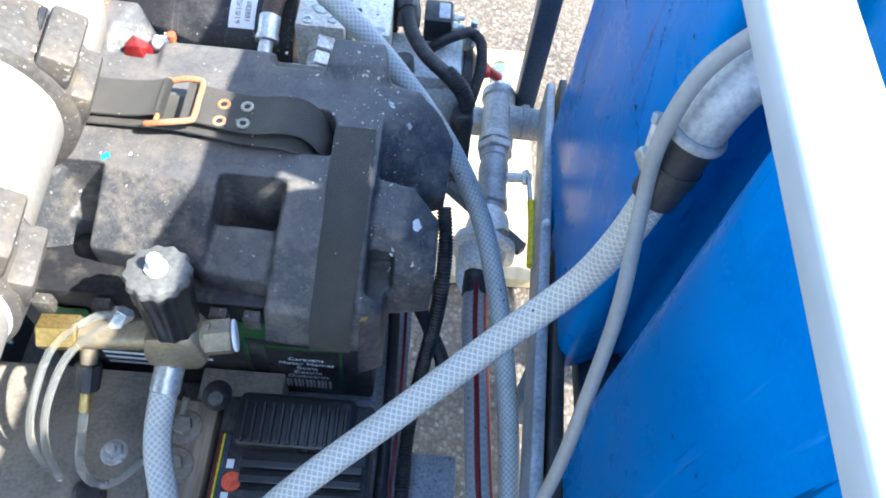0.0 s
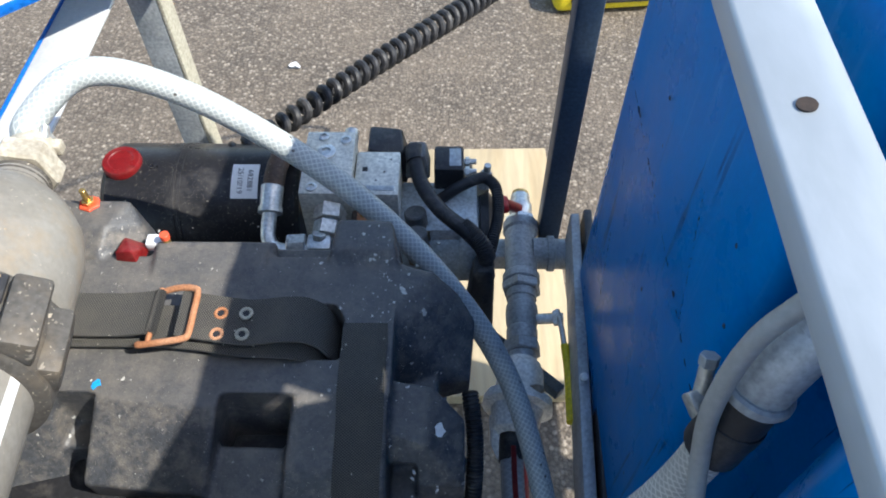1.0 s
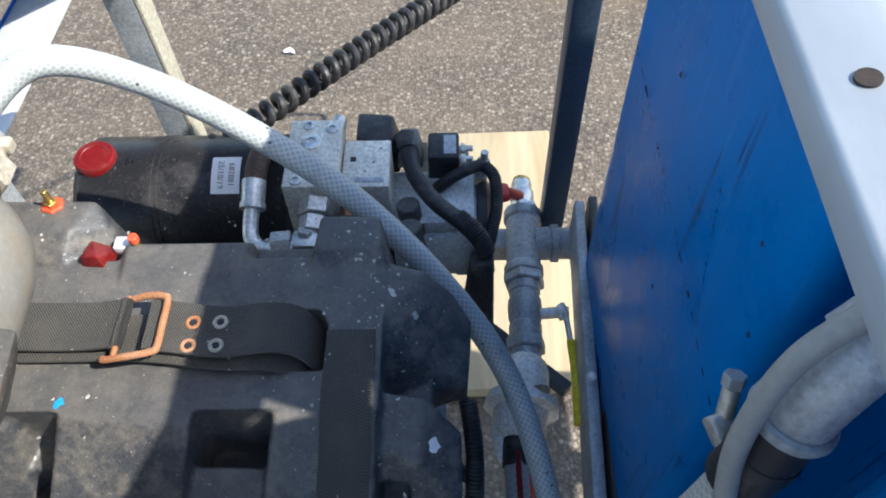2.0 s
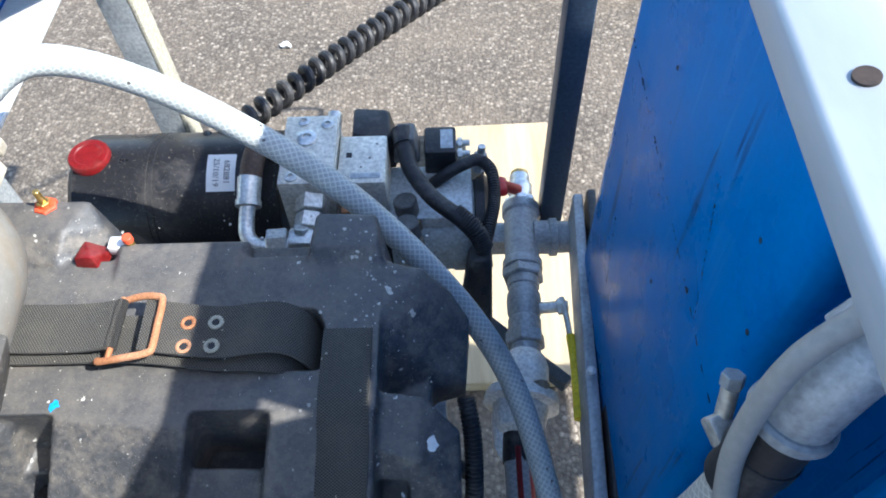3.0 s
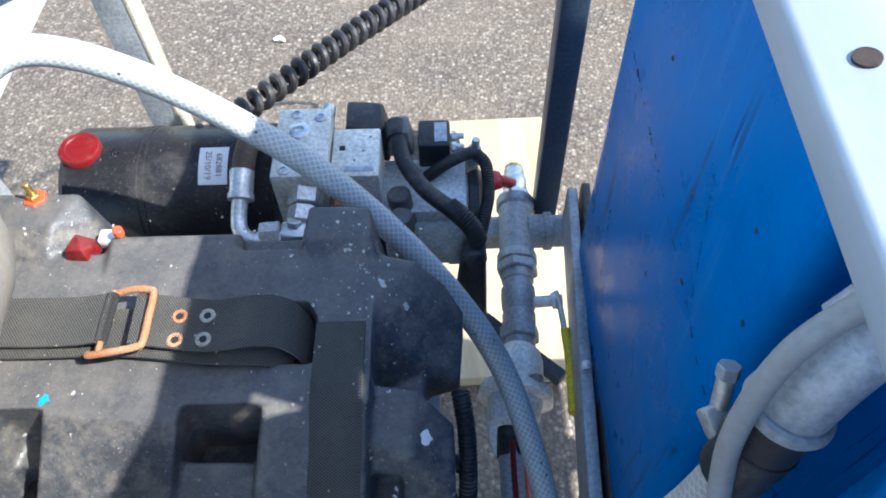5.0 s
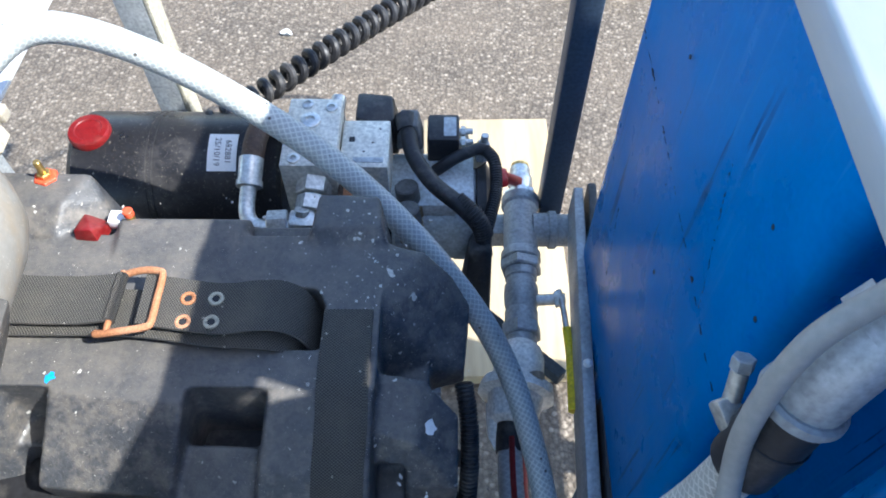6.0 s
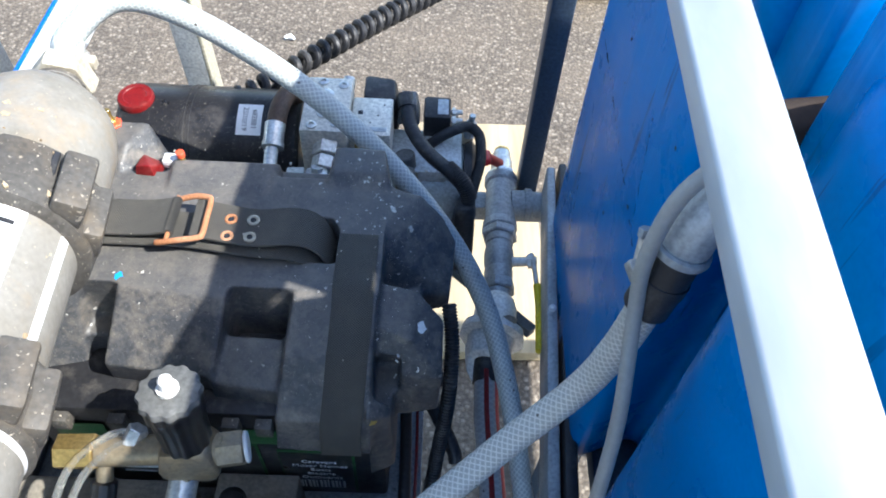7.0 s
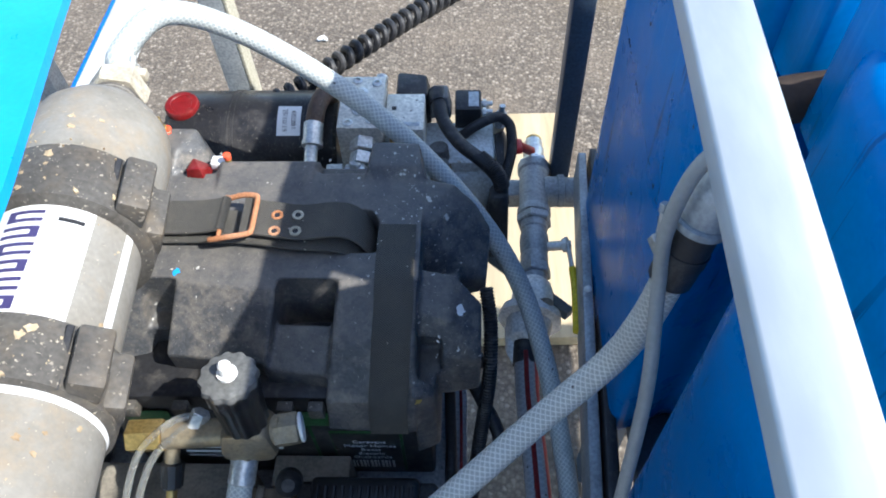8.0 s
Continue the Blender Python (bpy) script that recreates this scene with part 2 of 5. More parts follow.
def asphalt():
    m = bpy.data.materials.new("asphalt")
    m.use_nodes = True
    nt = m.node_tree
    bsdf = nt.nodes["Principled BSDF"]
    co = nt.nodes.new("ShaderNodeTexCoord").outputs["Object"]
    v = tex(nt, "Voronoi", co, Scale=95.0)
    v2 = tex(nt, "Voronoi", co, Scale=210.0)
    cellc = nt.nodes.new("ShaderNodeSeparateColor")
    nt.links.new(v.outputs["Color"], cellc.inputs[0])
    stone = ramp(nt, cellc.outputs[0], [(0.0, (0.070, 0.058, 0.046)), (0.6, (0.130, 0.107, 0.082)), (0.86, (0.212, 0.178, 0.138)), (1.0, (0.36, 0.31, 0.245))])
    gap = ramp(nt, v.outputs["Distance"], [(0.35, (1, 1, 1)), (0.75, (0.35, 0.34, 0.33))])
    m1 = nt.nodes.new("ShaderNodeMix")
    m1.data_type, m1.blend_type = "RGBA", "MULTIPLY"
    m1.inputs[0].default_value = 1.0
    nt.links.new(stone, m1.inputs[6])
    nt.links.new(gap, m1.inputs[7])
    big = tex(nt, "Noise", co, Scale=2.2, Detail=5.0).outputs["Fac"]
    col = mix(nt, ramp(nt, big, [(0.35, (0.15, 0.15, 0.15)), (0.7, (0.6, 0.6, 0.6))]), m1.outputs[2], (0.195, 0.152, 0.108))
    nt.links.new(col, bsdf.inputs["Base Color"])
    bsdf.inputs["Roughness"].default_value = 0.75
    b = nt.nodes.new("ShaderNodeBump")
    b.inputs["Strength"].default_value, b.inputs["Distance"].default_value = 0.6, 0.006
    h = calc(nt, "ADD", calc(nt, "MULTIPLY", v.outputs["Distance"], -1.0), calc(nt, "MULTIPLY", v2.outputs["Distance"], -0.4))
    nt.links.new(h, b.inputs["Height"])
    nt.links.new(b.outputs[0], bsdf.inputs["Normal"])
    return m


def braid(name, base, thread, across, pitch, stripe=None):
    """Clear hose with crossing yarns: u runs round the hose, v in metres along it."""
    m = bpy.data.materials.new(name)
    m.use_nodes = True
    nt = m.node_tree
    bsdf = nt.nodes["Principled BSDF"]
    uv = nt.nodes.new("ShaderNodeUVMap").outputs[0]
    sep = nt.nodes.new("ShaderNodeSeparateXYZ")
    nt.links.new(uv, sep.inputs[0])
    lines = []
    for sign in (1, -1):
        a = calc(nt, "ADD", calc(nt, "MULTIPLY", sep.outputs[0], across * sign), calc(nt, "MULTIPLY", sep.outputs[1], 1 / pitch))
        tri_ = calc(nt, "PINGPONG", a, 0.5)
        lines.append(calc(nt, "LESS_THAN", tri_, 0.115))
    yarn = calc(nt, "MAXIMUM", lines[0], lines[1])
    co = nt.nodes.new("ShaderNodeTexCoord").outputs["Object"]
    n = tex(nt, "Noise", co, Scale=30.0, Detail=6.0).outputs["Fac"]
    yarn_soft = calc(nt, "MULTIPLY", yarn, 0.75)
    col = mix(nt, yarn_soft, base, thread)
    col = mix(nt, ramp(nt, n, [(0.55, (0, 0, 0)), (0.85, (0.7, 0.7, 0.7))]), col, tuple(c * 0.62 for c in base))
    v = tex(nt, "Voronoi", co, Scale=75.0)
    fleck = calc(nt, "MULTIPLY", calc(nt, "LESS_THAN", v.outputs["Distance"], 0.12), calc(nt, "GREATER_THAN", tex(nt, "Noise", co, Scale=40.0).outputs["Fac"], 0.56))
    col = mix(nt, fleck, col, (0.08, 0.07, 0.06))
    if stripe:
        band = calc(nt, "LESS_THAN", calc(nt, "ABSOLUTE", calc(nt, "SUBTRACT", sep.outputs[0], stripe[1])), 0.06)
        col = mix(nt, band, col, stripe[0])
    nt.links.new(col, bsdf.inputs["Base Color"])
    bsdf.inputs["Roughness"].default_value = 0.38
    bsdf.inputs["Transmission Weight"].default_value = 0.12
    b = nt.nodes.new("ShaderNodeBump")
    b.inputs["Strength"].default_value, b.inputs["Distance"].default_value = 0.35, 0.0008
    nt.links.new(yarn, b.inputs["Height"])
    nt.links.new(b.outputs[0], bsdf.inputs["Normal"])
    return m


def webbing():
    m = bpy.data.materials.new("black_woven_webbing")
    m.use_nodes = True
    nt = m.node_tree
    bsdf = nt.nodes["Principled BSDF"]
    uv = nt.nodes.new("ShaderNodeUVMap").outputs[0]
    sep = nt.nodes.new("ShaderNodeSeparateXYZ")
    nt.links.new(uv, sep.inputs[0])
    a = calc(nt, "SINE", calc(nt, "MULTIPLY", sep.outputs[0], 2 * math.pi / 0.0032))
    c = calc(nt, "SINE", calc(nt, "MULTIPLY", sep.outputs[1], 2 * math.pi / 0.0026))
    h = calc(nt, "MULTIPLY", a, c)
    co = nt.nodes.new("ShaderNodeTexCoord").outputs["Object"]
    n = tex(nt, "Noise", co, Scale=22.0, Detail=7.0, Roughness=0.7).outputs["Fac"]
    col = mix(nt, calc(nt, "MULTIPLY", calc(nt, "ADD", h, 1.0), 0.5), (0.020, 0.020, 0.019), (0.185, 0.17, 0.145))
    col = mix(nt, ramp(nt, n, [(0.5, (0, 0, 0)), (0.95, (0.6, 0.6, 0.6))]), col, (0.24, 0.205, 0.16))
    v = tex(nt, "Voronoi", co, Scale=85.0)
    fleck = calc(nt, "MULTIPLY", calc(nt, "LESS_THAN", v.outputs["Distance"], 0.10), calc(nt, "GREATER_THAN", tex(nt, "Noise", co, Scale=50.0).outputs["Fac"], 0.57))
    col = mix(nt, fleck, col, (0.5, 0.45, 0.37))
    nt.links.new(col, bsdf.inputs["Base Color"])
    bsdf.inputs["Roughness"].default_value = 0.8
    b = nt.nodes.new("ShaderNodeBump")
    b.inputs["Strength"].default_value, b.inputs["Distance"].default_value = 1.0, 0.0012
    nt.links.new(h, b.inputs["Height"])
    nt.links.new(b.outputs[0], bsdf.inputs["Normal"])
    return m


M_ASPHALT = asphalt()
M_BRAID = braid("braided_clear_hose", (0.50, 0.48, 0.42), (0.92, 0.89, 0.81), 11, 0.0068)
M_BRAID2 = braid("blue_grey_braided_hose", (0.40, 0.43, 0.42), (0.72, 0.74, 0.69), 12, 0.0074)
M_REDHOSE = braid("clear_hose_with_red_stripe", (0.32, 0.34, 0.36), (0.45, 0.47, 0.48), 6, 0.009, ((0.5, 0.03, 0.04), 0.45))
M_WEB = webbing()
M_BROWNHOSE = mat("rust_stained_rubber", (0.045, 0.030, 0.022), 0.6, blotch=(0.11, 0.06, 0.035), specks=((0.5, 0.42, 0.33), 90, 0.1), bump=0.3)


# ---- mesh helpers ----
def part(name, bm, material, parent=None, label="", smooth=35):
    """Links a bmesh in world places as ONE mesh object, under a thing or a part."""
    base = Vector((0, 0, 0))
    o = parent
    while o is not None:
        base += o.location
        o = o.parent
    bmesh.ops.recalc_face_normals(bm, faces=bm.faces)
    bmesh.ops.translate(bm, verts=bm.verts, vec=-base)
    me = bpy.data.meshes.new(name)
    bm.to_mesh(me)
    bm.free()
    me.materials.append(material)
    if smooth:
        me.shade_smooth()
        me.set_sharp_from_angle(angle=radians(smooth))
    ob = new(name, me)
    ob.parent = parent
    return tagged(ob, label)


def thing(name, at, label, category, group="", kind=""):
    ob = new(name)
    ob.empty_display_size = 0.02
    ob.location = at
    return tagged(ob, label, category, group, kind)


def bevel(bm, geom_edges, r, seg=2):
    bmesh.ops.bevel(bm, geom=list(geom_edges), offset=r, segments=seg, affect="EDGES", profile=0.5, clamp_overlap=True)


def box(lo, hi, r=0.0, seg=2, m=None, bm=None):
    """A box, its edges rounded by r, turned by m about its middle."""
    bm = bm or bmesh.new()
    lo, hi = Vector(lo), Vector(hi)
    t = bmesh.new()
    bmesh.ops.create_cube(t, size=1.0)
    bmesh.ops.scale(t, verts=t.verts, vec=hi - lo)
    if r:
        bevel(t, t.edges, r, seg)
    if m:
        bmesh.ops.transform(t, matrix=m, verts=t.verts)
    bmesh.ops.translate(t, verts=t.verts, vec=(lo + hi) / 2)
    join(bm, t)
    return bm


def join(bm, t):
    tmp = bpy.data.meshes.new("tmp")
    t.to_mesh(tmp)
    t.free()
    bm.from_mesh(tmp)
    bpy.data.meshes.remove(tmp)


def hull(points, r=0.0, seg=2, bm=None):
    """The rounded convex solid round some corners."""
    bm = bm or bmesh.new()
    t = bmesh.new()
    for p in points:
        t.verts.new(p)
    res = bmesh.ops.convex_hull(t, input=t.verts)
    bmesh.ops.delete(t, geom=[v for v in t.verts if not v.link_faces], context="VERTS")
    bmesh.ops.dissolve_limit(t, angle_limit=radians(1), verts=t.verts, edges=t.edges)
    if r:
        bevel(t, t.edges, r, seg)
    join(bm, t)
    return bm


def prism(poly, axis, a, b, r=0.0, seg=2, bm=None):
    """Extrudes an outline (in the two other axes) along x, y or z from a to b."""
    bm = bm or bmesh.new()
    t = bmesh.new()
    put = {"x": lambda p, v: (v, p[0], p[1]), "y": lambda p, v: (p[0], v, p[1]), "z": lambda p, v: (p[0], p[1], v)}[axis]
    lower = [t.verts.new(put(p, a)) for p in poly]
    upper = [t.verts.new(put(p, b)) for p in poly]
    t.faces.new(lower), t.faces.new(upper)
    for i in range(len(poly)):
        j = (i + 1) % len(poly)
        t.faces.new((lower[i], lower[j], upper[j], upper[i]))
    bmesh.ops.recalc_face_normals(t, faces=t.faces)
    if r:
        bevel(t, t.edges, r, seg)
    join(bm, t)
    return bm


def turned(p, way, profile, seg=32, bm=None, flutes=0, depth=0.0):
    """A body turned about the line from p along way; profile: (distance along, radius)."""
    bm = bm or bmesh.new()
    way = Vector(way).normalized()
    side = way.orthogonal().normalized()
    up = way.cross(side)
    rings = []
    for s, r in profile:
        ring = []
        for i in range(seg):
            a = 2 * math.pi * i / seg
            rr = r * (1 + depth * math.cos(flutes * a)) if flutes else r
            ring.append(bm.verts.new(Vector(p) + way * s + (side * math.cos(a) + up * math.sin(a)) * rr))
        rings.append(ring)
    for q, w in zip(rings, rings[1:]):
        for i in range(seg):
            j = (i + 1) % seg
            bm.faces.new((q[i], q[j], w[j], w[i]))
    bm.faces.new(rings[0])
    bm.faces.new(rings[-1])
    return bm


def rod(a, b, r, seg=20, bm=None, soft=0.12):
    a, b = Vector(a), Vector(b)
    n = (b - a).length
    e = min(r * soft, n * 0.3)
    return turned(a, b - a, [(0, r - e), (e, r), (n - e, r), (n, r - e)], seg, bm)


def hexnut(a, b, r, bm=None):
    return rod(a, b, r, 6, bm, 0.08)


def glide(points, n=10):
    """A smooth line through the points."""
    c = [Vector(p) for p in points]
    c = [2 * c[0] - c[1]] + c + [2 * c[-1] - c[-2]]
    out = []
    for i in range(1, len(c) - 2):
        a, b, d, e = c[i - 1:i + 3]
        for k in range(n):
            u = k / n
            out.append(0.5 * (2 * b + (d - a) * u + (2 * a - 5 * b + 4 * d - e) * u * u + (3 * b - a - 3 * d + e) * u ** 3))
    out.append(c[-2])
    return out


def tube(line, r, seg=16, bm=None, ridges=None):
    """A round hose along a line, with u round it and v along it in metres; ridges: (pitch, depth)."""
    bm = bm or bmesh.new()
    uvl = bm.loops.layers.uv.verify()
    if ridges:
        fine, acc = [], 0.0
        total = sum((b - a).length for a, b in zip(line, line[1:]))
        count = max(8, int(total / ridges[0] * 4))
        cum = [0.0]
        for a, b in zip(line, line[1:]):
            cum.append(cum[-1] + (b - a).length)
        k = 0
        for i in range(count + 1):
            s = total * i / count
            while k < len(line) - 2 and cum[k + 1] < s:
                k += 1
            f = (s - cum[k]) / max(1e-9, cum[k + 1] - cum[k])
            fine.append(line[k].lerp(line[k + 1], min(1, f)))
        line = fine
    rings, along = [], [0.0]
    nrm = (line[1] - line[0]).orthogonal().normalized()
    for i, p in enumerate(line):
        tan = (line[min(i + 1, len(line) - 1)] - line[max(i - 1, 0)]).normalized()
        nrm = (nrm - tan * nrm.dot(tan)).normalized()
        bi = tan.cross(nrm)
        rr = r
        if ridges:
            rr = r * (1 - ridges[1] * (1 if i % 4 in (0, 1) else 0))
        rings.append([bm.verts.new(p + (nrm * math.cos(2 * math.pi * k / seg) + bi * math.sin(2 * math.pi * k / seg)) * rr) for k in range(seg)])
        if i:
            along.append(along[-1] + (p - line[i - 1]).length)
    for i in range(len(rings) - 1):
        for k in range(seg):
            j = (k + 1) % seg
            f = bm.faces.new((rings[i][k], rings[i][j], rings[i + 1][j], rings[i + 1][k]))
            for loop, (u, v) in zip(f.loops, ((k / seg, along[i]), ((k + 1) / seg, along[i]), ((k + 1) / seg, along[i + 1]), (k / seg, along[i + 1]))):
                loop[uvl].uv = (u, v)
    bm.faces.new(rings[0])
    bm.faces.new(rings[-1])
    return bm


def ribbon(line, width_dir, width, thick, bm=None):
    """A flat strap along a line; its width lies along width_dir."""
    bm = bm or bmesh.new()
    uvl = bm.loops.layers.uv.verify()
    w = Vector(width_dir).normalized() * width / 2
    rows, along = [], 0.0
    for i, p in enumerate(line):
        tan = (line[min(i + 1, len(line) - 1)] - line[max(i - 1, 0)]).normalized()
        up = w.normalized().cross(tan).normalized() * thick / 2
        if i:
            along += (p - line[i - 1]).length
        rows.append(([bm.verts.new(q) for q in (p - w - up, p + w - up, p + w + up, p - w + up)], along))
    for (a, s), (b, e) in zip(rows, rows[1:]):
        for k in range(4):
            j = (k + 1) % 4
            f = bm.faces.new((a[k], a[j], b[j], b[k]))
            us = {0: (0, width), 1: (width, width), 2: (width, 0), 3: (0, 0)}[k]
            for loop, uvv in zip(f.loops, ((us[0], s), (us[1], s), (us[1], e), (us[0], e))):
                loop[uvl].uv = uvv
    bm.faces.new(rows[0][0])
    bm.faces.new(rows[-1][0])
    return bm


def lettering(text, size, m, material, parent, label="", thick=0.0002):
    """Printed text as a thin mesh, in the plane of the pose m (x along the line, y up)."""
    cu = bpy.data.curves.new("print", "FONT")
    cu.body, cu.size, cu.extrude, cu.resolution_u = text, size, thick, 2
    cu.align_x, cu.align_y = "CENTER", "CENTER"
    tmp = bpy.data.objects.new("print", cu)
    scene.collection.objects.link(tmp)
    bpy.context.view_layer.update()
    me = bpy.data.meshes.new_from_object(tmp)
    bpy.data.objects.remove(tmp)
    bm = bmesh.new()
    bm.from_mesh(me)
    bpy.data.meshes.remove(me)
    bmesh.ops.transform(bm, matrix=m, verts=bm.verts)
    return part("print", bm, material, parent, label, 0)


def fillet(poly, radii, n=5):
    """Rounds the corners of an outline."""
    out = []
    for i, p in enumerate(poly):
        p = Vector(p)
        a, b = Vector(poly[i - 1]), Vector(poly[(i + 1) % len(poly)])
        r = radii[i]
        if r <= 0:
            out.append(tuple(p))
            continue
        u, v = (a - p).normalized(), (b - p).normalized()
        d = min(r, (a - p).length * 0.45, (b - p).length * 0.45)
        for k in range(n + 1):
            t = k / n
            out.append(tuple((p + u * d) * (1 - t) ** 2 + p * 2 * t * (1 - t) + (p + v * d) * t ** 2))
    return out


def moulded(poly, z0, z1, r, steps=4, bm=None):
    """An outline raised from z0 to z1 with its upper and lower rims rounded by r."""
    bm = bm or bmesh.new()
    n = len(poly)
    area = sum(poly[i][0] * poly[(i + 1) % n][1] - poly[(i + 1) % n][0] * poly[i][1] for i in range(n))
    sgn = 1 if area > 0 else -1
    nor = []
    for i in range(n):
        a, b = Vector(poly[i - 1]), Vector(poly[(i + 1) % n])
        d = (b - a).normalized()
        nor.append(Vector((d.y, -d.x)) * sgn)
    prof = []
    for k in range(steps + 1):
        a = math.pi / 2 * k / steps
        prof.append((z0 + r * (1 - math.sin(a)), r * (1 - math.cos(a))))
    prof = [(z0 + r * (1 - math.cos(math.pi / 2 * k / steps)), r * (1 - math.sin(math.pi / 2 * k / steps))) for k in range(steps + 1)]
    prof += [(z1 - r * (1 - math.sin(math.pi / 2 * k / steps)), r * (1 - math.cos(math.pi / 2 * k / steps))) for k in range(steps + 1)]
    rings = [[bm.verts.new((p[0] - nn.x * ins, p[1] - nn.y * ins, z)) for p, nn in zip(poly, nor)] for z, ins in prof]
    for q, w in zip(rings, rings[1:]):
        for i in range(n):
            j = (i + 1) % n
            bm.faces.new((q[i], q[j], w[j], w[i]))
    bm.faces.new(rings[0])
    bm.faces.new(rings[-1])
    return bm

# ---- the ground ----
bm = bmesh.new()
bmesh.ops.create_grid(bm, x_segments=40, y_segments=40, size=60)
tagged(part("ground", bm, M_ASPHALT, None, "", 0), "coarse grey-brown asphalt with pale stone chips", "ground", kind="structure")

def chips(name, material, count, lo, hi, size, label):
    """Loose and half-sunk stone chips of the road surface, as one scatter."""
    rnd = random.Random(name)
    verts, faces = [], []
    base = [(1, 0, 0), (0.3, 0.95, 0), (-0.8, 0.6, 0), (-0.8, -0.6, 0), (0.3, -0.95, 0), (0, 0, 0.8)]
    for _ in range(count):
        x, y = rnd.uniform(lo[0], hi[0]), rnd.uniform(lo[1], hi[1])
        s, a = size * rnd.uniform(0.45, 1.25), rnd.uniform(0, 6.28)
        k = len(verts)
        for px_, py_, pz_ in base:
            j = rnd.uniform(0.7, 1.2)
            qx, qy = px_ * s * j, py_ * s * j * 0.75
            verts.append((x + qx * math.cos(a) - qy * math.sin(a), y + qx * math.sin(a) + qy * math.cos(a), pz_ * s * rnd.uniform(0.4, 0.8)))
        for i in range(5):
            faces.append((k + i, k + (i + 1) % 5, k + 5))
    me = bpy.data.meshes.new(name)
    me.from_pydata(verts, [], faces)
    me.materials.append(material)
    tagged(new(name, me), label, "gravel", kind="stuff")

chips("stone_chips", M_STONE, 7000, (-2.2, 0.1), (1.3, 3.6), 0.0048, "pale stone chips standing out of the asphalt")
chips("stone_chips", M_STONE2, 9000, (-2.2, 0.1), (1.3, 3.6), 0.0055, "dark stone chips standing out of the asphalt")

# fallen leaf and a white scrap on the ground
def leaf(at, size, material, label, category):
    bm = bmesh.new()
    rnd = random.Random(label)
    ring = [bm.verts.new((at[0] + math.cos(a) * size * rnd.uniform(0.6, 1.1), at[1] + math.sin(a) * size * 0.5 * rnd.uniform(0.6, 1.2), at[2] + rnd.uniform(0.004, 0.02))) for a in (i * 0.7 for i in range(9))]
    mid = bm.verts.new((at[0], at[1], at[2] + 0.004))
    for i in range(9):
        bm.faces.new((ring[i], ring[(i + 1) % 9], mid))
    r = bmesh.ops.extrude_face_region(bm, geom=list(bm.faces))
    bmesh.ops.translate(bm, verts=[v for v in r["geom"] if isinstance(v, bmesh.types.BMVert)], vec=(0, 0, -0.0035))
    tagged(part("leaf" if category == "leaf" else "paper_scrap", bm, material), label, category)

M_LEAF = mat("dry_leaf", (0.42, 0.24, 0.10), 0.7, blotch=(0.55, 0.36, 0.18))
leaf((-0.557, 2.099, 0.003), 0.022, M_LABEL, "small crumpled white scrap on the asphalt", "litter")
leaf((-1.08, 2.45, 0.003), 0.035, M_LEAF, "dry curled brown leaf on the asphalt", "leaf")

# ---- wooden board on the ground ----
b = thing("wooden_board", (0.09, 1.29, 0), "pale stained plywood board lying on the asphalt", "board")
part("sheet", box((-0.085, 0.855, 0.004), (0.272, 1.675, 0.045), 0.004, 2, pose(0, 0, 0, 0, 0, 1.5)), M_WOOD, b)

# ---- yellow block behind the post ----
b = thing("yellow_block", (0.50, 2.5, 0), "yellow plastic block with a black stripe on the asphalt", "block")
body = part("body", box((0.345, 2.43, 0.004), (0.75, 2.57, 0.12), 0.03, 4, pose(0, 0, 0, 0, 0, 6)), M_YELLOW, b)
part("stripe", box((0.41, 2.415, 0.05), (0.73, 2.45, 0.066), 0.004, 2, pose(0, 0, 0, 0, 0, 6)), M_RUBBER, b, "black rubber stripe")

# ---- deck and chassis under the machine ----
deck = thing("machine_deck", (-0.3, 0.3, 0), "grey speckled steel deck of the trailer under the machine", "deck", kind="structure")
part("deck_plate", box((-0.62, -0.5, 0.675), (-0.035, 0.83, 0.69), 0.003), M_DECK, deck)
for x in (-0.55, -0.16):
    for y in (-0.3, 0.42):
        part("leg", box((x, y, 0.0), (x + 0.05, y + 0.05, 0.675), 0.004), M_POST, deck)
part("bracket", box((-0.036, 0.135, 0.640), (0.038, 0.212, 0.668), 0.004), M_DECK, deck, "speckled galvanised bracket")
part("cross_member", box((-0.04, 0.795, 0.632), (0.165, 0.835, 0.668), 0.004), M_GALV_DULL, deck)

# ---- blue water tank with a moulded groove ----
tank = thing("water_tank", (0.45, 0.1, 0.0), "large blue moulded polyethylene water tank, scratched and dusty", "tank")
outline = [(0.155, 0.718), (0.150, 0.303), (0.245, 0.345), (0.255, 0.252), (0.196, 0.246), (0.150, 0.206), (0.146, -0.75), (0.80, -0.75), (0.80, 0.718)]
outline = fillet(outline, [0.04, 0.034, 0.025, 0.02, 0.03, 0.04, 0.05, 0.05, 0.05], 6)
part("body", moulded(outline, 0.735, 1.462, 0.019, 5), M_BLUE, tank)
# Invented blocks across the groove that stop sunlight leaking onto the cover.
for y0, y1 in ((0.196, 0.247), (0.267, 0.350)):
    part("light_stop_web", box((0.166, y0, 1.37), (0.186, y1, 1.476), 0.004, 3), M_BLUE, tank)
fit_ = part("pipe_fitting", rod((0.132, 0.254, 1.378), (0.186, 0.262, 1.384), 0.0150), M_PITCH, tank, "rust-brown threaded pipe fitting")
part("collar", hexnut((0.186, 0.262, 1.384), (0.202, 0.264, 1.386), 0.0175), M_PITCH, fit_)
for x in (0.22, 0.70):
    for y in (-0.55, 0.5):
        part("foot", box((x, y, 0.0), (x + 0.06, y + 0.06, 0.74), 0.005), M_POST, tank)
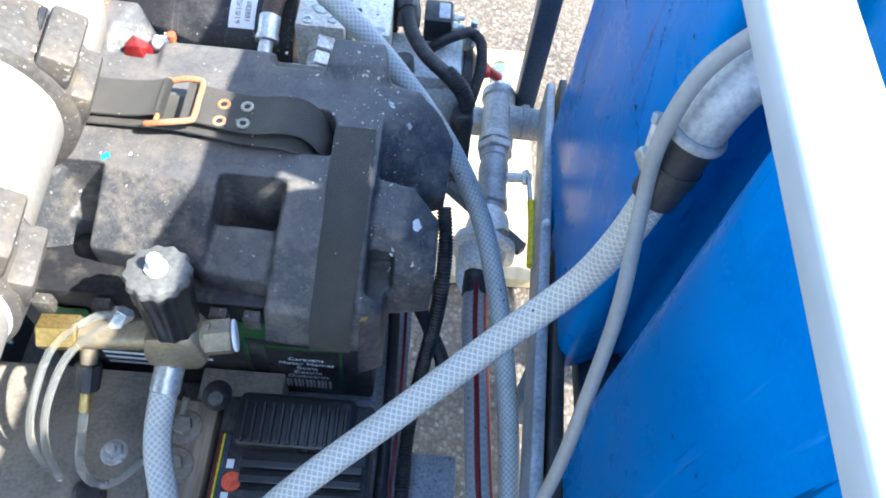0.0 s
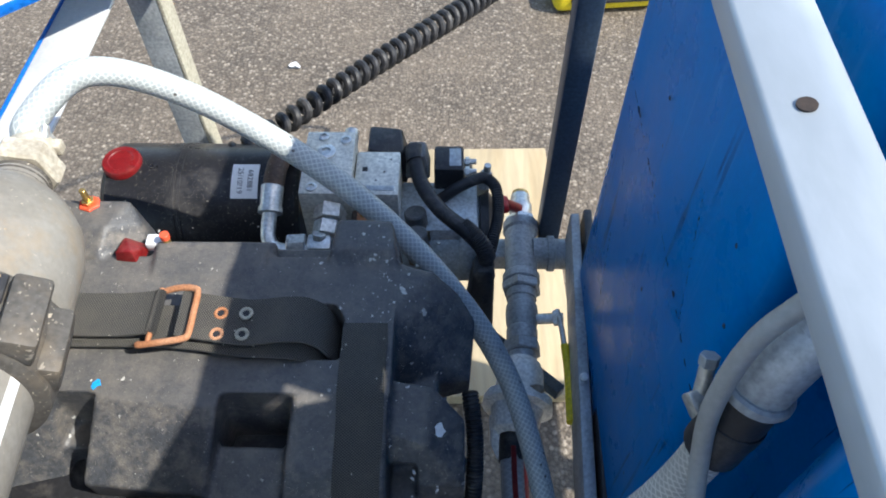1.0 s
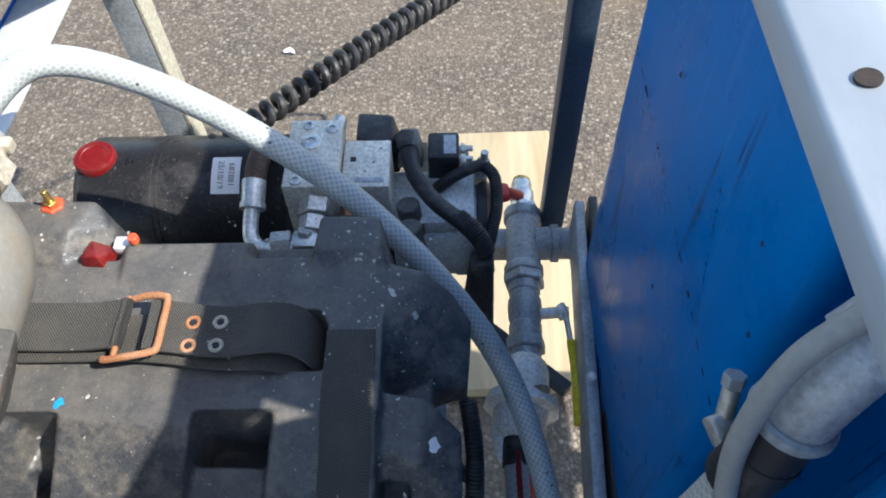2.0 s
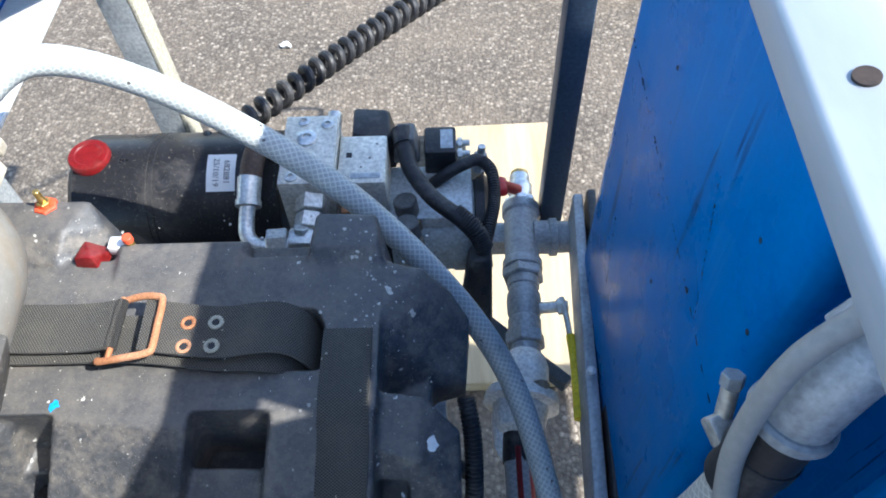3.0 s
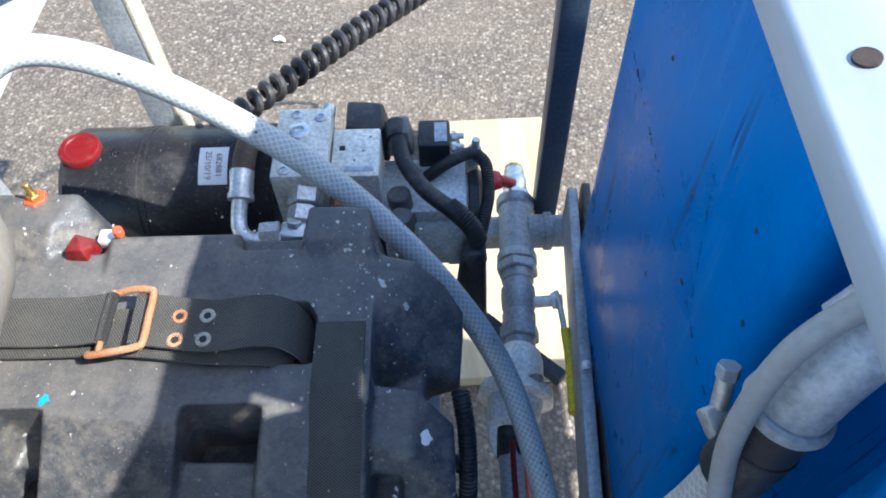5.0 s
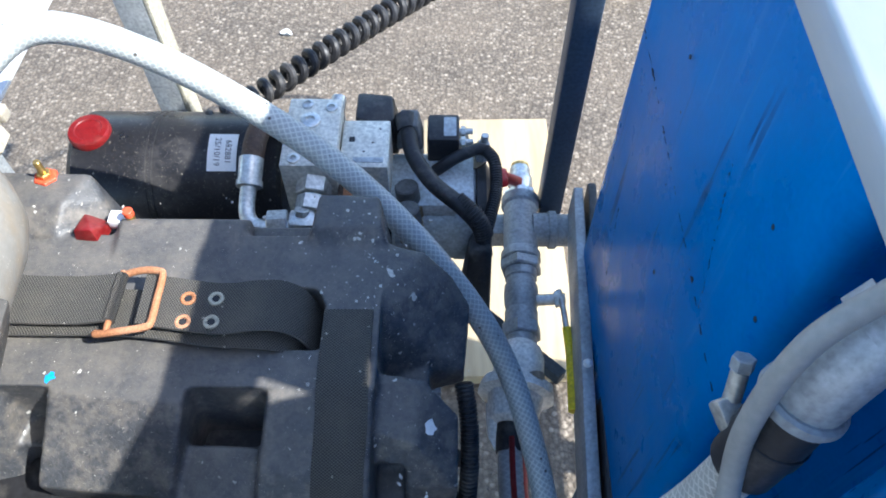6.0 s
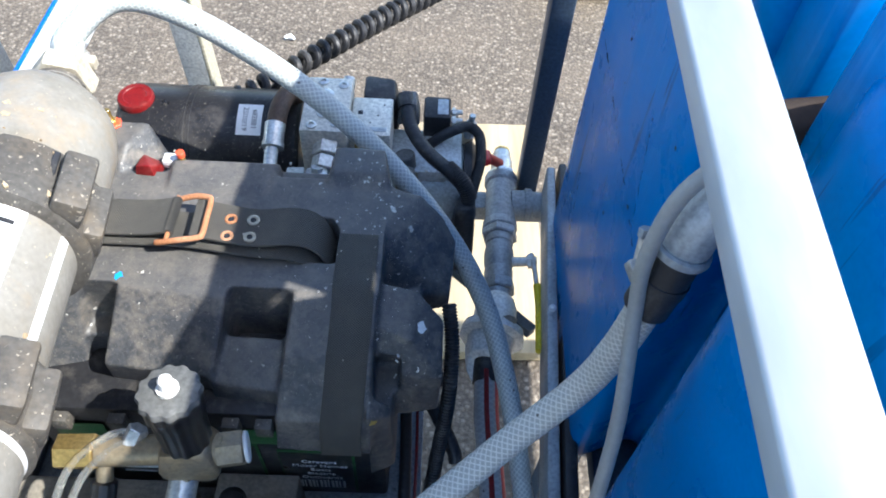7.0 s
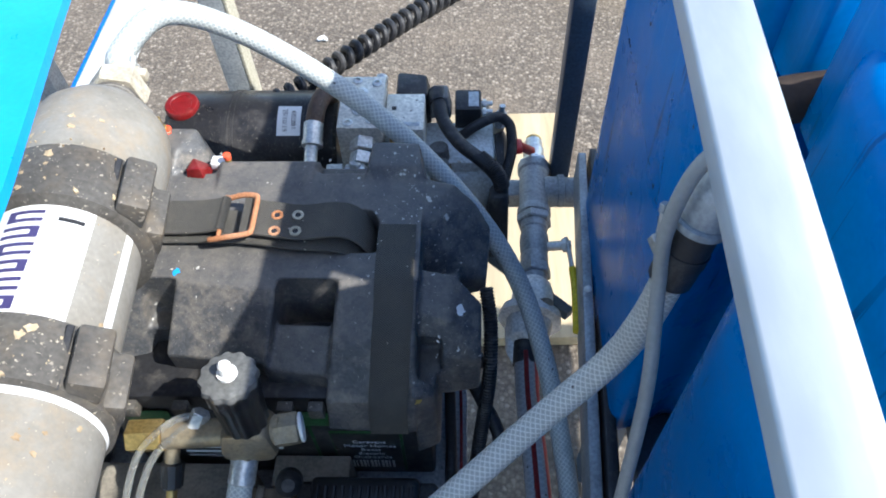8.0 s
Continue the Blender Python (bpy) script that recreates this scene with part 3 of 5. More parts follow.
# long dark scratches scored into the tank wall
M_GRIME = mat("dark_grime", (0.008, 0.02, 0.045), 0.8, bump=0)
def scratch(y0, z0, y1, z1, w, seed):
    """A broken, wavering scored line on the wall, in short dashes."""
    rnd = random.Random(seed)
    bm = bmesh.new()
    n = 64
    for i in range(n):
        if rnd.random() < 0.42:
            continue
        f, g = i / n, (i + rnd.uniform(0.25, 1.2)) / n
        p = Vector((0.1508, y0 + (y1 - y0) * f + rnd.uniform(-0.0012, 0.0012), z0 + (z1 - z0) * f))
        q = Vector((0.1508, y0 + (y1 - y0) * g + rnd.uniform(-0.0012, 0.0012), z0 + (z1 - z0) * g))
        tube([p, p.lerp(q, 0.5) + Vector((0, 0, rnd.uniform(-0.0012, 0.0012))), q], w * rnd.choice((0.25, 0.4, 0.5, 0.7, 1.1)), 5, bm)
    tagged(part("scratch", bm, M_GRIME, tank, "thin dark scratch"), kind="stuff")
scratch(0.679, 1.150, 0.325, 1.122, 0.0008, 1)
scratch(0.430, 1.236, 0.385, 1.13, 0.0004, 2)
scratch(0.60, 0.98, 0.565, 0.86, 0.0005, 3)
for i, (y, z) in enumerate(((0.33, 1.21), (0.41, 1.13), (0.55, 1.22), (0.36, 1.26), (0.47, 1.05))):
    part("grime_spot", turned((0.1510, y, z), (-1, 0, 0), [(0, 0.0024), (0.0008, 0.0016)], 7), M_GRIME, tank)

# ---- galvanised frame round the tank ----
fr = thing("support_frame", (0.13, 0.3, 0.0), "galvanised steel frame with dark upright round the blue tank", "frame")
def rail_x(y):
    return 0.0745 + 0.037 * (y - 0.1)
def rail_bar(profile):
    """Sweeps a section (across, height) along the slanting rail."""
    bm = bmesh.new()
    ends = [[bm.verts.new((rail_x(y) + u, y, z)) for u, z in profile] for y in (-0.9, 0.78)]
    for i in range(len(profile)):
        j = (i + 1) % len(profile)
        bm.faces.new((ends[0][i], ends[0][j], ends[1][j], ends[1][i]))
    bm.faces.new(ends[0]), bm.faces.new(ends[1])
    bevel(bm, [e for e in bm.edges if abs(e.verts[0].co.y - e.verts[1].co.y) > 1], 0.0022, 3)
    return bm
rail = part("top_rail", rail_bar([(0, 1.436), (0.0005, 1.4515), (0.0275, 1.4555), (0.0365, 1.4545), (0.0365, 1.4465), (0.0045, 1.4445), (0.0045, 1.436)]), M_GALV, fr, "shiny galvanised top rail")
# Unseen flange, made deeper to stop sunlight between rail and tank.
part("shading_flange", rail_bar([(0.0300, 1.394), (0.0300, 1.4459), (0.0360, 1.4459), (0.0360, 1.394)]), M_GALV, rail)
# Flat dark disc paints the hole's shaded depth; the rail isn't drilled.
part("bolt_hole", turned((0.0965, 0.276, 1.4535), (-0.14, 0, 1), [(0, 0.0040), (0.0012, 0.0040)], 20), M_PITCH, rail, "dark disc for the bolt hole")
low = bmesh.new()
prism([(0.152, 0.80), (0.107, 0.05), (0.095, -0.5), (0.112, -0.5), (0.124, 0.05), (0.166, 0.80)], "z", 0.70, 0.775, 0.003, 2, low)
part("lower_rail", low, M_GALV_DULL, fr, "dull galvanised lower rail")
prism_b = bmesh.new()
prism([(0.1705, 0.80), (0.128, 0.05), (0.116, -0.5), (0.135, -0.5), (0.146, 0.05), (0.183, 0.80)], "z", 0.70, 0.785, 0.003, 2, prism_b)
part("rubber_liner", prism_b, M_RUBBER, fr, "black rubber liner strip")
# Invented dark plate that hides the bright ground below the groove.
part("dark_fill_plate", box((0.188, -0.6, 0.700), (0.80, 0.72, 0.733), 0.003), M_POST, fr, "dark plate added to fill the gap under the tank")
post = bmesh.new()
box((0.1135, 0.822, 0.668), (0.148, 0.857, 1.9), 0.004, 2, None, post)
part("upright", post, M_POST, fr, "dark blue-grey painted upright")
part("paint_drip", turned((0.143, 0.519, 0.776), (-0.3, -0.2, 1), [(0, 0.004), (0.004, 0.006), (0.008, 0.003)], 10), M_LABEL, fr, "white paint drip")

# ---- left frame: angle rail, angle post, blue plate ----
lf = thing("side_frame", (-0.48, 0.9, 0.0), "galvanised angle-iron side frame, weathered", "frame")
part("angle_rail", box((-0.512, -0.2, 1.095), (-0.452, 0.915, 1.101), 0.002), M_SUNLITGALV, lf, "sunlit galvanised angle rail")
part("rail_web", box((-0.517, -0.2, 1.035), (-0.5125, 0.915, 1.1015), 0.0015), M_BLUEPAINT, lf, "blue-painted outer face")
# One angle iron: shaded face coloured dull grey, sunlit flange coloured cream.
part("angle_post", box((-0.468, 0.945, 0.004), (-0.428, 0.951, 1.25), 0.0015, 2, pose(0, 0, 0, 0, -1.2, 0)), M_GALV_DULL, lf)
part("post_web", box((-0.4275, 0.945, 0.004), (-0.4215, 0.985, 1.25), 0.0015, 2, pose(0, 0, 0, 0, -1.2, 0)), M_CREAMGALV, lf, "weathered flange painted in sunlit cream")
part("rail_leg", box((-0.516, 0.44, 0.004), (-0.490, 0.47, 1.0945), 0.003), M_GALV_DULL, lf)
plate = thing("blue_plate", (-0.55, 0.75, 1.102), "blue painted steel cover plate with a worn white edge", "plate")
part("sheet", prism([(-0.33, 0.880), (-0.39, 0.820), (-0.513, 0.696), (-0.95, 0.25), (-0.95, 1.3), (-0.33, 1.3)], "z", 1.180, 1.192, 0.002), M_BLUEPAINT, plate)
part("edge_strip", prism([(-0.333, 0.880), (-0.95, 0.2535), (-0.95, 0.272), (-0.346, 0.885)], "z", 1.1922, 1.1928, 0.0), M_LABEL, plate, "worn white edge")
part("stay", box((-0.80, 0.90, 0.004), (-0.76, 0.94, 1.1798), 0.003), M_GALV_DULL, plate)
hood = thing("blue_hood", (-0.5, 0.1, 0.9), "light blue moulded plastic hood beside the filter", "hood")
part("shell", prism(fillet([(-0.284, 0.16), (-0.308, 0.335), (-0.318, 0.43), (-0.9, 0.43), (-0.9, -0.9), (-0.29, -0.9)], [0.02, 0.02, 0.02, 0.02, 0.02, 0.01]), "z", 1.392, 1.40), M_CYAN, hood)
part("stay", box((-0.66, 0.0, 0.69), (-0.61, 0.05, 1.392), 0.004), M_GALV_DULL, hood)

# ---- hydraulic power pack ----
hp = thing("hydraulic_power_pack", (-0.25, 0.765, 0.69), "black and aluminium hydraulic power pack with hoses and cap", "power pack")
C = Vector((0, 0.765, 0.830))
prof = [(0, 0.070), (0.004, 0.080), (0.012, 0.0865), (0.10, 0.0865), (0.1005, 0.0875), (0.104, 0.0875), (0.1045, 0.0865), (0.108, 0.0865), (0.1085, 0.0875), (0.112, 0.0875), (0.1125, 0.0865), (0.265, 0.0865), (0.27, 0.082)]
oil = part("oil_tank", turned((-0.505, C.y, C.z), (1, 0, 0), prof, 56), M_BLACK, hp, "dusty black enamelled oil tank")
cap = part("filler_cap", turned((-0.475, 0.762, 0.900), (0, -0.06, 1), [(0, 0.022), (0.012, 0.022), (0.0125, 0.026), (0.021, 0.026), (0.024, 0.024), (0.0245, 0.017), (0.0235, 0.016), (0.0235, 0.001)], 40), M_RED, hp, "red filler cap")
part("neck", turned((-0.475, 0.762, 0.888), (0, -0.06, 1), [(0, 0.0235), (0.016, 0.0235), (0.02, 0.021)], 32), M_RUBBER, cap)
# printed label bent round the tank
lab = bmesh.new()
x0, x1, a0, a1 = -0.325, -0.289, radians(126), radians(93)
rows = []
for i in range(9):
    a = a0 + (a1 - a0) * i / 8
    rows.append([lab.verts.new((x, C.y + math.cos(a) * rr, C.z + math.sin(a) * rr)) for x in (x0, x1) for rr in (0.0868, 0.0872)])
for p, q in zip(rows, rows[1:]):
    for k, j in ((0, 1), (1, 3), (3, 2), (2, 0)):
        lab.faces.new((p[k], p[j], q[j], q[k]))
lab.faces.new((rows[0][0], rows[0][1], rows[0][3], rows[0][2]))
lab.faces.new((rows[-1][0], rows[-1][1], rows[-1][3], rows[-1][2]))
lb = part("label", lab, M_LABEL, oil, "white printed label")
amid = (a0 + a1) / 2
nrm = Vector((0, math.cos(amid), math.sin(amid)))
for text, x, size in (("682881", -0.3000, 0.0108), ("25/10/19", -0.3135, 0.0108)):
    cu = bpy.data.curves.new("print", "FONT")
    cu.body, cu.size, cu.resolution_u, cu.extrude = text, size, 2, 0.0001
    cu.align_x, cu.align_y = "CENTER", "CENTER"
    tmp = bpy.data.objects.new("print", cu)
    scene.collection.objects.link(tmp)
    bpy.context.view_layer.update()
    me = bpy.data.meshes.new_from_object(tmp)
    bpy.data.objects.remove(tmp)
    bm = bmesh.new()
    bm.from_mesh(me)
    bpy.data.meshes.remove(me)
    for v in bm.verts:
        a = amid + v.co.x / 0.0874
        rr = 0.0873 + v.co.z
        v.co = Vector((x + v.co.y, C.y + math.cos(a) * rr, C.z + math.sin(a) * rr))
    part("print", bm, M_INK, oil, "black printed numbers", 0)

blk = part("manifold_block", box((-0.225, 0.685, 0.835), (-0.160, 0.797, 0.944), 0.002), M_BLOCK, hp, "drilled aluminium manifold block")
for x, y in ((-0.209, 0.695), (-0.202, 0.786), (-0.176, 0.7), (-0.172, 0.78)):
    part("socket_screw", turned((x, y, 0.943), (0, 0, 1), [(0, 0.0075), (0.0035, 0.0075), (0.004, 0.0065), (0.0042, 0.004), (0.0012, 0.0036), (0.001, 0.001)], 24), M_ZINC, blk)
for p in ((-0.196, 0.757), (-0.193, 0.722)):
    part("plug", turned((p[0], p[1], 0.943), (0, 0, 1), [(0, 0.0125), (0.004, 0.0125), (0.005, 0.011), (0.0052, 0.006), (0.002, 0.0055), (0.0018, 0.001)], 28), M_ZINC, blk, "zinc socket plug")
part("connector", rod((-0.172, 0.796, 0.912), (-0.170, 0.826, 0.918), 0.010), M_ZINC, blk, "zinc hose connector")
part("valve_body", box((-0.158, 0.697, 0.845), (-0.100, 0.775, 0.929), 0.0025), M_BLOCK, hp, "speckled aluminium valve body")
part("name_plate", box((-0.142, 0.704, 0.9292), (-0.106, 0.712, 0.9300), 0.0002), M_GALV_DULL, hp, "worn metal name strip")
part("adapter", box((-0.160, 0.70, 0.80), (-0.096, 0.79, 0.844), 0.003), M_BLACK, hp)
part("solenoid_coil", hull([(-0.150, 0.780, 0.86), (-0.150, 0.845, 0.86), (-0.092, 0.78, 0.86), (-0.092, 0.845, 0.86), (-0.145, 0.783, 0.925), (-0.145, 0.83, 0.925), (-0.096, 0.783, 0.915), (-0.10, 0.83, 0.92)], 0.004), M_RUBBER, hp, "black solenoid coil")
part("coil_plug", hull([(-0.095, 0.765, 0.885), (-0.060, 0.765, 0.885), (-0.095, 0.805, 0.885), (-0.06, 0.805, 0.885), (-0.09, 0.77, 0.925), (-0.066, 0.77, 0.925), (-0.09, 0.80, 0.925), (-0.066, 0.80, 0.925)], 0.004), M_WORN, hp, "grey-brown connector plug")
sol = part("relay", box((-0.055, 0.765, 0.845), (-0.014, 0.812, 0.905), 0.004), M_RUBBER, hp, "black start relay")
part("relay_label", box((-0.034, 0.772, 0.9052), (-0.018, 0.805, 0.9058), 0.0002), M_GALV_DULL, sol, "grey printed label")
for y in (0.778, 0.797):
    part("stud", rod((-0.014, y, 0.888), (0.004, y, 0.888), 0.004), M_ZINC, sol)
    part("nut", hexnut((-0.012, y, 0.888), (-0.006, y, 0.888), 0.007), M_ZINC, sol)
mot = turned((-0.10, 0.735, 0.80), (1, 0, 0), [(0, 0.060), (0.004, 0.064), (0.08, 0.064), (0.0805, 0.066), (0.103, 0.066), (0.108, 0.060)], 40)
part("motor", mot, M_PUMP, hp, "grey cast motor housing")
part("end_cap", turned((0.009, 0.735, 0.80), (1, 0, 0), [(0, 0.066), (0.012, 0.066), (0.02, 0.055), (0.022, 0.03)], 36), M_BLACK, hp)
part("motor_flange", box((-0.103, 0.690, 0.80), (0.006, 0.780, 0.866), 0.006), M_PUMP, hp)
part("terminal_stud", hexnut((0.014, 0.772, 0.855), (0.018, 0.778, 0.888), 0.0085), M_GALV_DULL, hp)
part("terminal_bolt", rod((0.018, 0.778, 0.888), (0.019, 0.779, 0.90), 0.005), M_ZINC, hp)
for p in ((-0.075, 0.70), (-0.073, 0.665)):
    hb = part("hose_barb", rod((p[0], p[1], 0.845), (p[0] - 0.005, p[1] + 0.006, 0.885), 0.015, 24), M_WORN, hp)
    part("barb_nut", hexnut((p[0], p[1] - 0.004, 0.842), (p[0] - 0.001, p[1] - 0.003, 0.862), 0.0185), M_BRASS, hb)
# elbow and hoses of the pack
elb = part("elbow_pipe", tube(glide([(-0.262, 0.676, 0.921), (-0.2635, 0.660, 0.913), (-0.2625, 0.643, 0.905), (-0.254, 0.632, 0.900), (-0.238, 0.629, 0.898), (-0.212, 0.630, 0.898)]), 0.0095, 20), M_ZINC, hp, "zinc-plated elbow pipe")
part("ferrule", turned((-0.262, 0.672, 0.919), (0.02, 0.9, 0.4), [(0, 0.010), (0.001, 0.0155), (0.008, 0.0155), (0.0085, 0.014), (0.036, 0.0145), (0.038, 0.012)], 28), M_ZINC, hp)
part("hose_end", tube(glide([(-0.261, 0.700, 0.932), (-0.257, 0.730, 0.944), (-0.250, 0.762, 0.940), (-0.246, 0.785, 0.912)]), 0.0135, 18), M_BROWNHOSE, hp, "rust-stained rubber hose end")
part("union_nut", hexnut((-0.238, 0.632, 0.899), (-0.214, 0.634, 0.899), 0.0175), M_ZINC, hp)
tbody = part("tee_body", hull([(-0.213, 0.622, 0.886), (-0.213, 0.648, 0.886), (-0.180, 0.622, 0.886), (-0.180, 0.650, 0.886), (-0.213, 0.624, 0.910), (-0.213, 0.646, 0.912), (-0.182, 0.624, 0.910), (-0.182, 0.650, 0.914)], 0.004), M_ZINC, hp, "zinc-plated forged tee")
part("plug_screw", hexnut((-0.198, 0.640, 0.910), (-0.197, 0.643, 0.917), 0.009), M_ZINC, tbody)
pn = part("port_nut", hexnut((-0.1905, 0.648, 0.903), (-0.1885, 0.667, 0.908), 0.0180), M_ZINC, hp)
part("port_collar", rod((-0.1885, 0.668, 0.906), (-0.1882, 0.671, 0.907), 0.0135), M_ZINC, pn)
part("lock_nut", hexnut((-0.1882, 0.669, 0.908), (-0.187, 0.689, 0.913), 0.0210), M_ZINC, hp)
part("oil_hose", tube(glide([(-0.082, 0.785, 0.918), (-0.078, 0.765, 0.912), (-0.070, 0.735, 0.905), (-0.045, 0.700, 0.895), (-0.010, 0.672, 0.885), (0.012, 0.655, 0.865), (0.018, 0.64, 0.83)]), 0.0105), M_RUBBER, hp, "black rubber hose")
part("hose_sleeve", tube(glide([(-0.084, 0.792, 0.920), (-0.080, 0.772, 0.914)]), 0.013), M_RUBBER, hp)
part("cable", tube(glide([(-0.045, 0.745, 0.868), (-0.02, 0.752, 0.885), (0.008, 0.762, 0.892), (0.018, 0.764, 0.888)]), 0.008), M_RUBBER, hp, "black battery cable")
part("conduit", tube(glide([(0.018, 0.764, 0.890), (0.030, 0.745, 0.888), (0.032, 0.71, 0.875), (0.024, 0.672, 0.868), (0.018, 0.648, 0.855), (0.014, 0.62, 0.80)]), 0.0082, 14, None, (0.0034, 0.16)), M_RUBBER, hp, "corrugated black conduit")
part("loom", tube(glide([(-0.018, 0.682, 0.889), (0.006, 0.662, 0.879), (0.018, 0.648, 0.856)]), 0.0118, 14, None, (0.0034, 0.12)), M_RUBBER, hp)
part("boot", hull([(-0.012, 0.60, 0.74), (0.028, 0.60, 0.74), (-0.012, 0.66, 0.74), (0.030, 0.66, 0.74), (-0.004, 0.63, 0.855), (0.026, 0.63, 0.855), (0.0, 0.665, 0.85), (0.026, 0.665, 0.85)], 0.008), M_RUBBER, hp)
bp = part("brown_plug", box((-0.160, 0.655, 0.880), (-0.125, 0.690, 0.908), 0.003), M_BROWNHOSE, hp, "rust-brown terminal plug")
part("plug_cap", box((-0.152, 0.664, 0.908), (-0.136, 0.682, 0.916), 0.002), M_RUST, bp)
part("plug_stud", rod((-0.144, 0.674, 0.915), (-0.144, 0.677, 0.936), 0.0042), M_GOLD, bp)
part("valve_stamp", box((-0.149, 0.738, 0.9288), (-0.142, 0.746, 0.9296), 0.0002), M_INK, hp, "small stamped mark")
for x, y in ((-0.130, 0.722), (-0.112, 0.760), (-0.152, 0.708), (-0.120, 0.737)):
    part("pit", turned((x, y, 0.9286), (0, 0, 1), [(0, 0.0016), (0.0008, 0.0012)], 8), M_INK, hp)
part("relay_bracket", ribbon(glide([(-0.010, 0.815, 0.868), (-0.008, 0.792, 0.866), (0.000, 0.772, 0.862), (0.014, 0.760, 0.862)]), (0.7, 0.5, 0), 0.020, 0.002), M_BRASS, hp, "bent tan relay bracket")
part("feet", box((-0.48, 0.70, 0.69), (-0.06, 0.83, 0.75), 0.006), M_BLACK, hp)

# ---- coiled cable ----
path = glide([(-0.365, 0.790, 0.893), (-0.330, 0.815, 0.888), (-0.289, 0.874, 0.877), (-0.170, 1.062, 0.838), (-0.040, 1.254, 0.797), (0.082, 1.446, 0.754), (0.165, 1.570, 0.727)], 30)
length = [0.0]
for a, c in zip(path, path[1:]):
    length.append(length[-1] + (c - a).length)
helix, k = [], 0
steps = int(length[-1] / 0.0245 * 14)
for i in range(steps):
    s = length[-1] * i / steps
    while length[k + 1] < s:
        k += 1
    p = path[k].lerp(path[k + 1], (s - length[k]) / (length[k + 1] - length[k]))
    tan = (path[k + 1] - path[k]).normalized()
    u = tan.cross(Vector((0, 0, 1))).normalized()
    v = u.cross(tan)
    a = s / 0.0245 * 2 * math.pi
    helix.append(p + (u * math.cos(a) + v * math.sin(a)) * (0.0115 + 0.0055 * min(1, s / 0.6)))
cc = thing("coiled_cable", (-0.365, 0.79, 0.893), "black coiled electric cable stretched from the power pack to the upright", "cable")
part("coil", tube(helix, 0.0066, 9), M_RUBBER, cc)
part("lead", tube(glide([helix[-1], (0.215, 1.60, 0.80), (0.24, 1.50, 1.10), (0.20, 1.22, 1.55), (0.155, 0.95, 1.84), (0.135, 0.861, 1.888)], 10), 0.0062, 10), M_RUBBER, cc, "straight black cable lead")

# ---- pipework beside the tank ----
pw = thing("valve_pipework", (0.085, 0.7, 0.69), "galvanised pipe tee with ball valves and grey hose adapter", "pipework")
Y = Vector((0.045, 1.0, 0.0)).normalized()
def along(y, z=0.695):
    return (0.0865 - (0.88 - y) * 0.045, y, z)
tee = part("tee", turned(along(0.722), Y, [(0, 0.026), (0.002, 0.029), (0.014, 0.029), (0.018, 0.0255), (0.10, 0.0255), (0.104, 0.029), (0.118, 0.029), (0.12, 0.026)], 32), M_GALV_DULL, pw, "cast galvanised tee")
part("branch", turned((0.10, 0.784, 0.693), (1, 0, 0), [(0, 0.0255), (0.022, 0.0255), (0.024, 0.029), (0.034, 0.029), (0.036, 0.024), (0.075, 0.024)], 32), M_GALV_DULL, tee)
part("collar", hexnut(along(0.838), along(0.853), 0.026), M_ZINC, pw)
v2 = part("drain_valve", turned(along(0.852), Y, [(0, 0.015), (0.012, 0.0155), (0.018, 0.019), (0.03, 0.019), (0.036, 0.016), (0.050, 0.016), (0.052, 0.013)], 28), M_ZINC, pw, "chromed drain valve")
part("brass_end", turned(along(0.904), Y, [(0, 0.014), (0.006, 0.014), (0.007, 0.011)], 24), M_GOLD, v2)
part("valve_stem", rod((0.085, 0.872, 0.70), (0.055, 0.842, 0.745), 0.006), M_ZINC, v2)
rb = part("red_handle", hull([(0.047, 0.814, 0.752), (0.047, 0.862, 0.742), (0.062, 0.818, 0.752), (0.062, 0.858, 0.742), (0.049, 0.820, 0.762), (0.049, 0.856, 0.754), (0.060, 0.824, 0.762), (0.060, 0.852, 0.754)], 0.0025), M_HANDLE, v2, "red butterfly handle")
part("boss", rod((0.054, 0.838, 0.752), (0.080, 0.860, 0.715), 0.0085), M_HANDLE, rb)
part("union", hexnut(along(0.706), along(0.722), 0.031), M_GALV_DULL, pw)
bv = part("ball_valve", turned(along(0.616), Y, [(0, 0.0215), (0.002, 0.023), (0.022, 0.023), (0.025, 0.0205), (0.034, 0.0235), (0.05, 0.0245), (0.064, 0.0235), (0.066, 0.021), (0.075, 0.021), (0.077, 0.023), (0.090, 0.023)], 32), M_GALV_DULL, pw, "galvanised ball valve")
part("valve_stem", rod((0.092, 0.655, 0.70), (0.137, 0.655, 0.705), 0.008), M_ZINC, bv)
part("stem_nut", hexnut((0.122, 0.655, 0.703), (0.131, 0.655, 0.705), 0.012), M_ZINC, bv)
lev = part("lever", tube(glide([(0.128, 0.665, 0.71), (0.131, 0.640, 0.712), (0.134, 0.615, 0.705), (0.135, 0.58, 0.705)]), 0.004, 10), M_ZINC, bv)
part("lever_grip", tube(glide([(0.135, 0.608, 0.705), (0.136, 0.57, 0.705), (0.134, 0.53, 0.708), (0.131, 0.485, 0.712)]), 0.0062, 14), M_YELLOW, lev, "yellow plastic lever grip")
part("hex", hexnut(along(0.598), along(0.617), 0.028), M_GALV_DULL, pw)
part("nipple", rod(along(0.57), along(0.60), 0.021), M_GALV_DULL, pw)
ad = part("adapter", turned((0.0735, 0.585, 0.700), (-0.16, -1, 0.0), [(0, 0.020), (0.006, 0.026), (0.022, 0.032), (0.055, 0.034), (0.062, 0.047), (0.076, 0.049), (0.079, 0.036), (0.112, 0.030), (0.118, 0.022)], 36, None, 9, 0.02), M_PVC, pw, "dirty white plastic hose adapter")
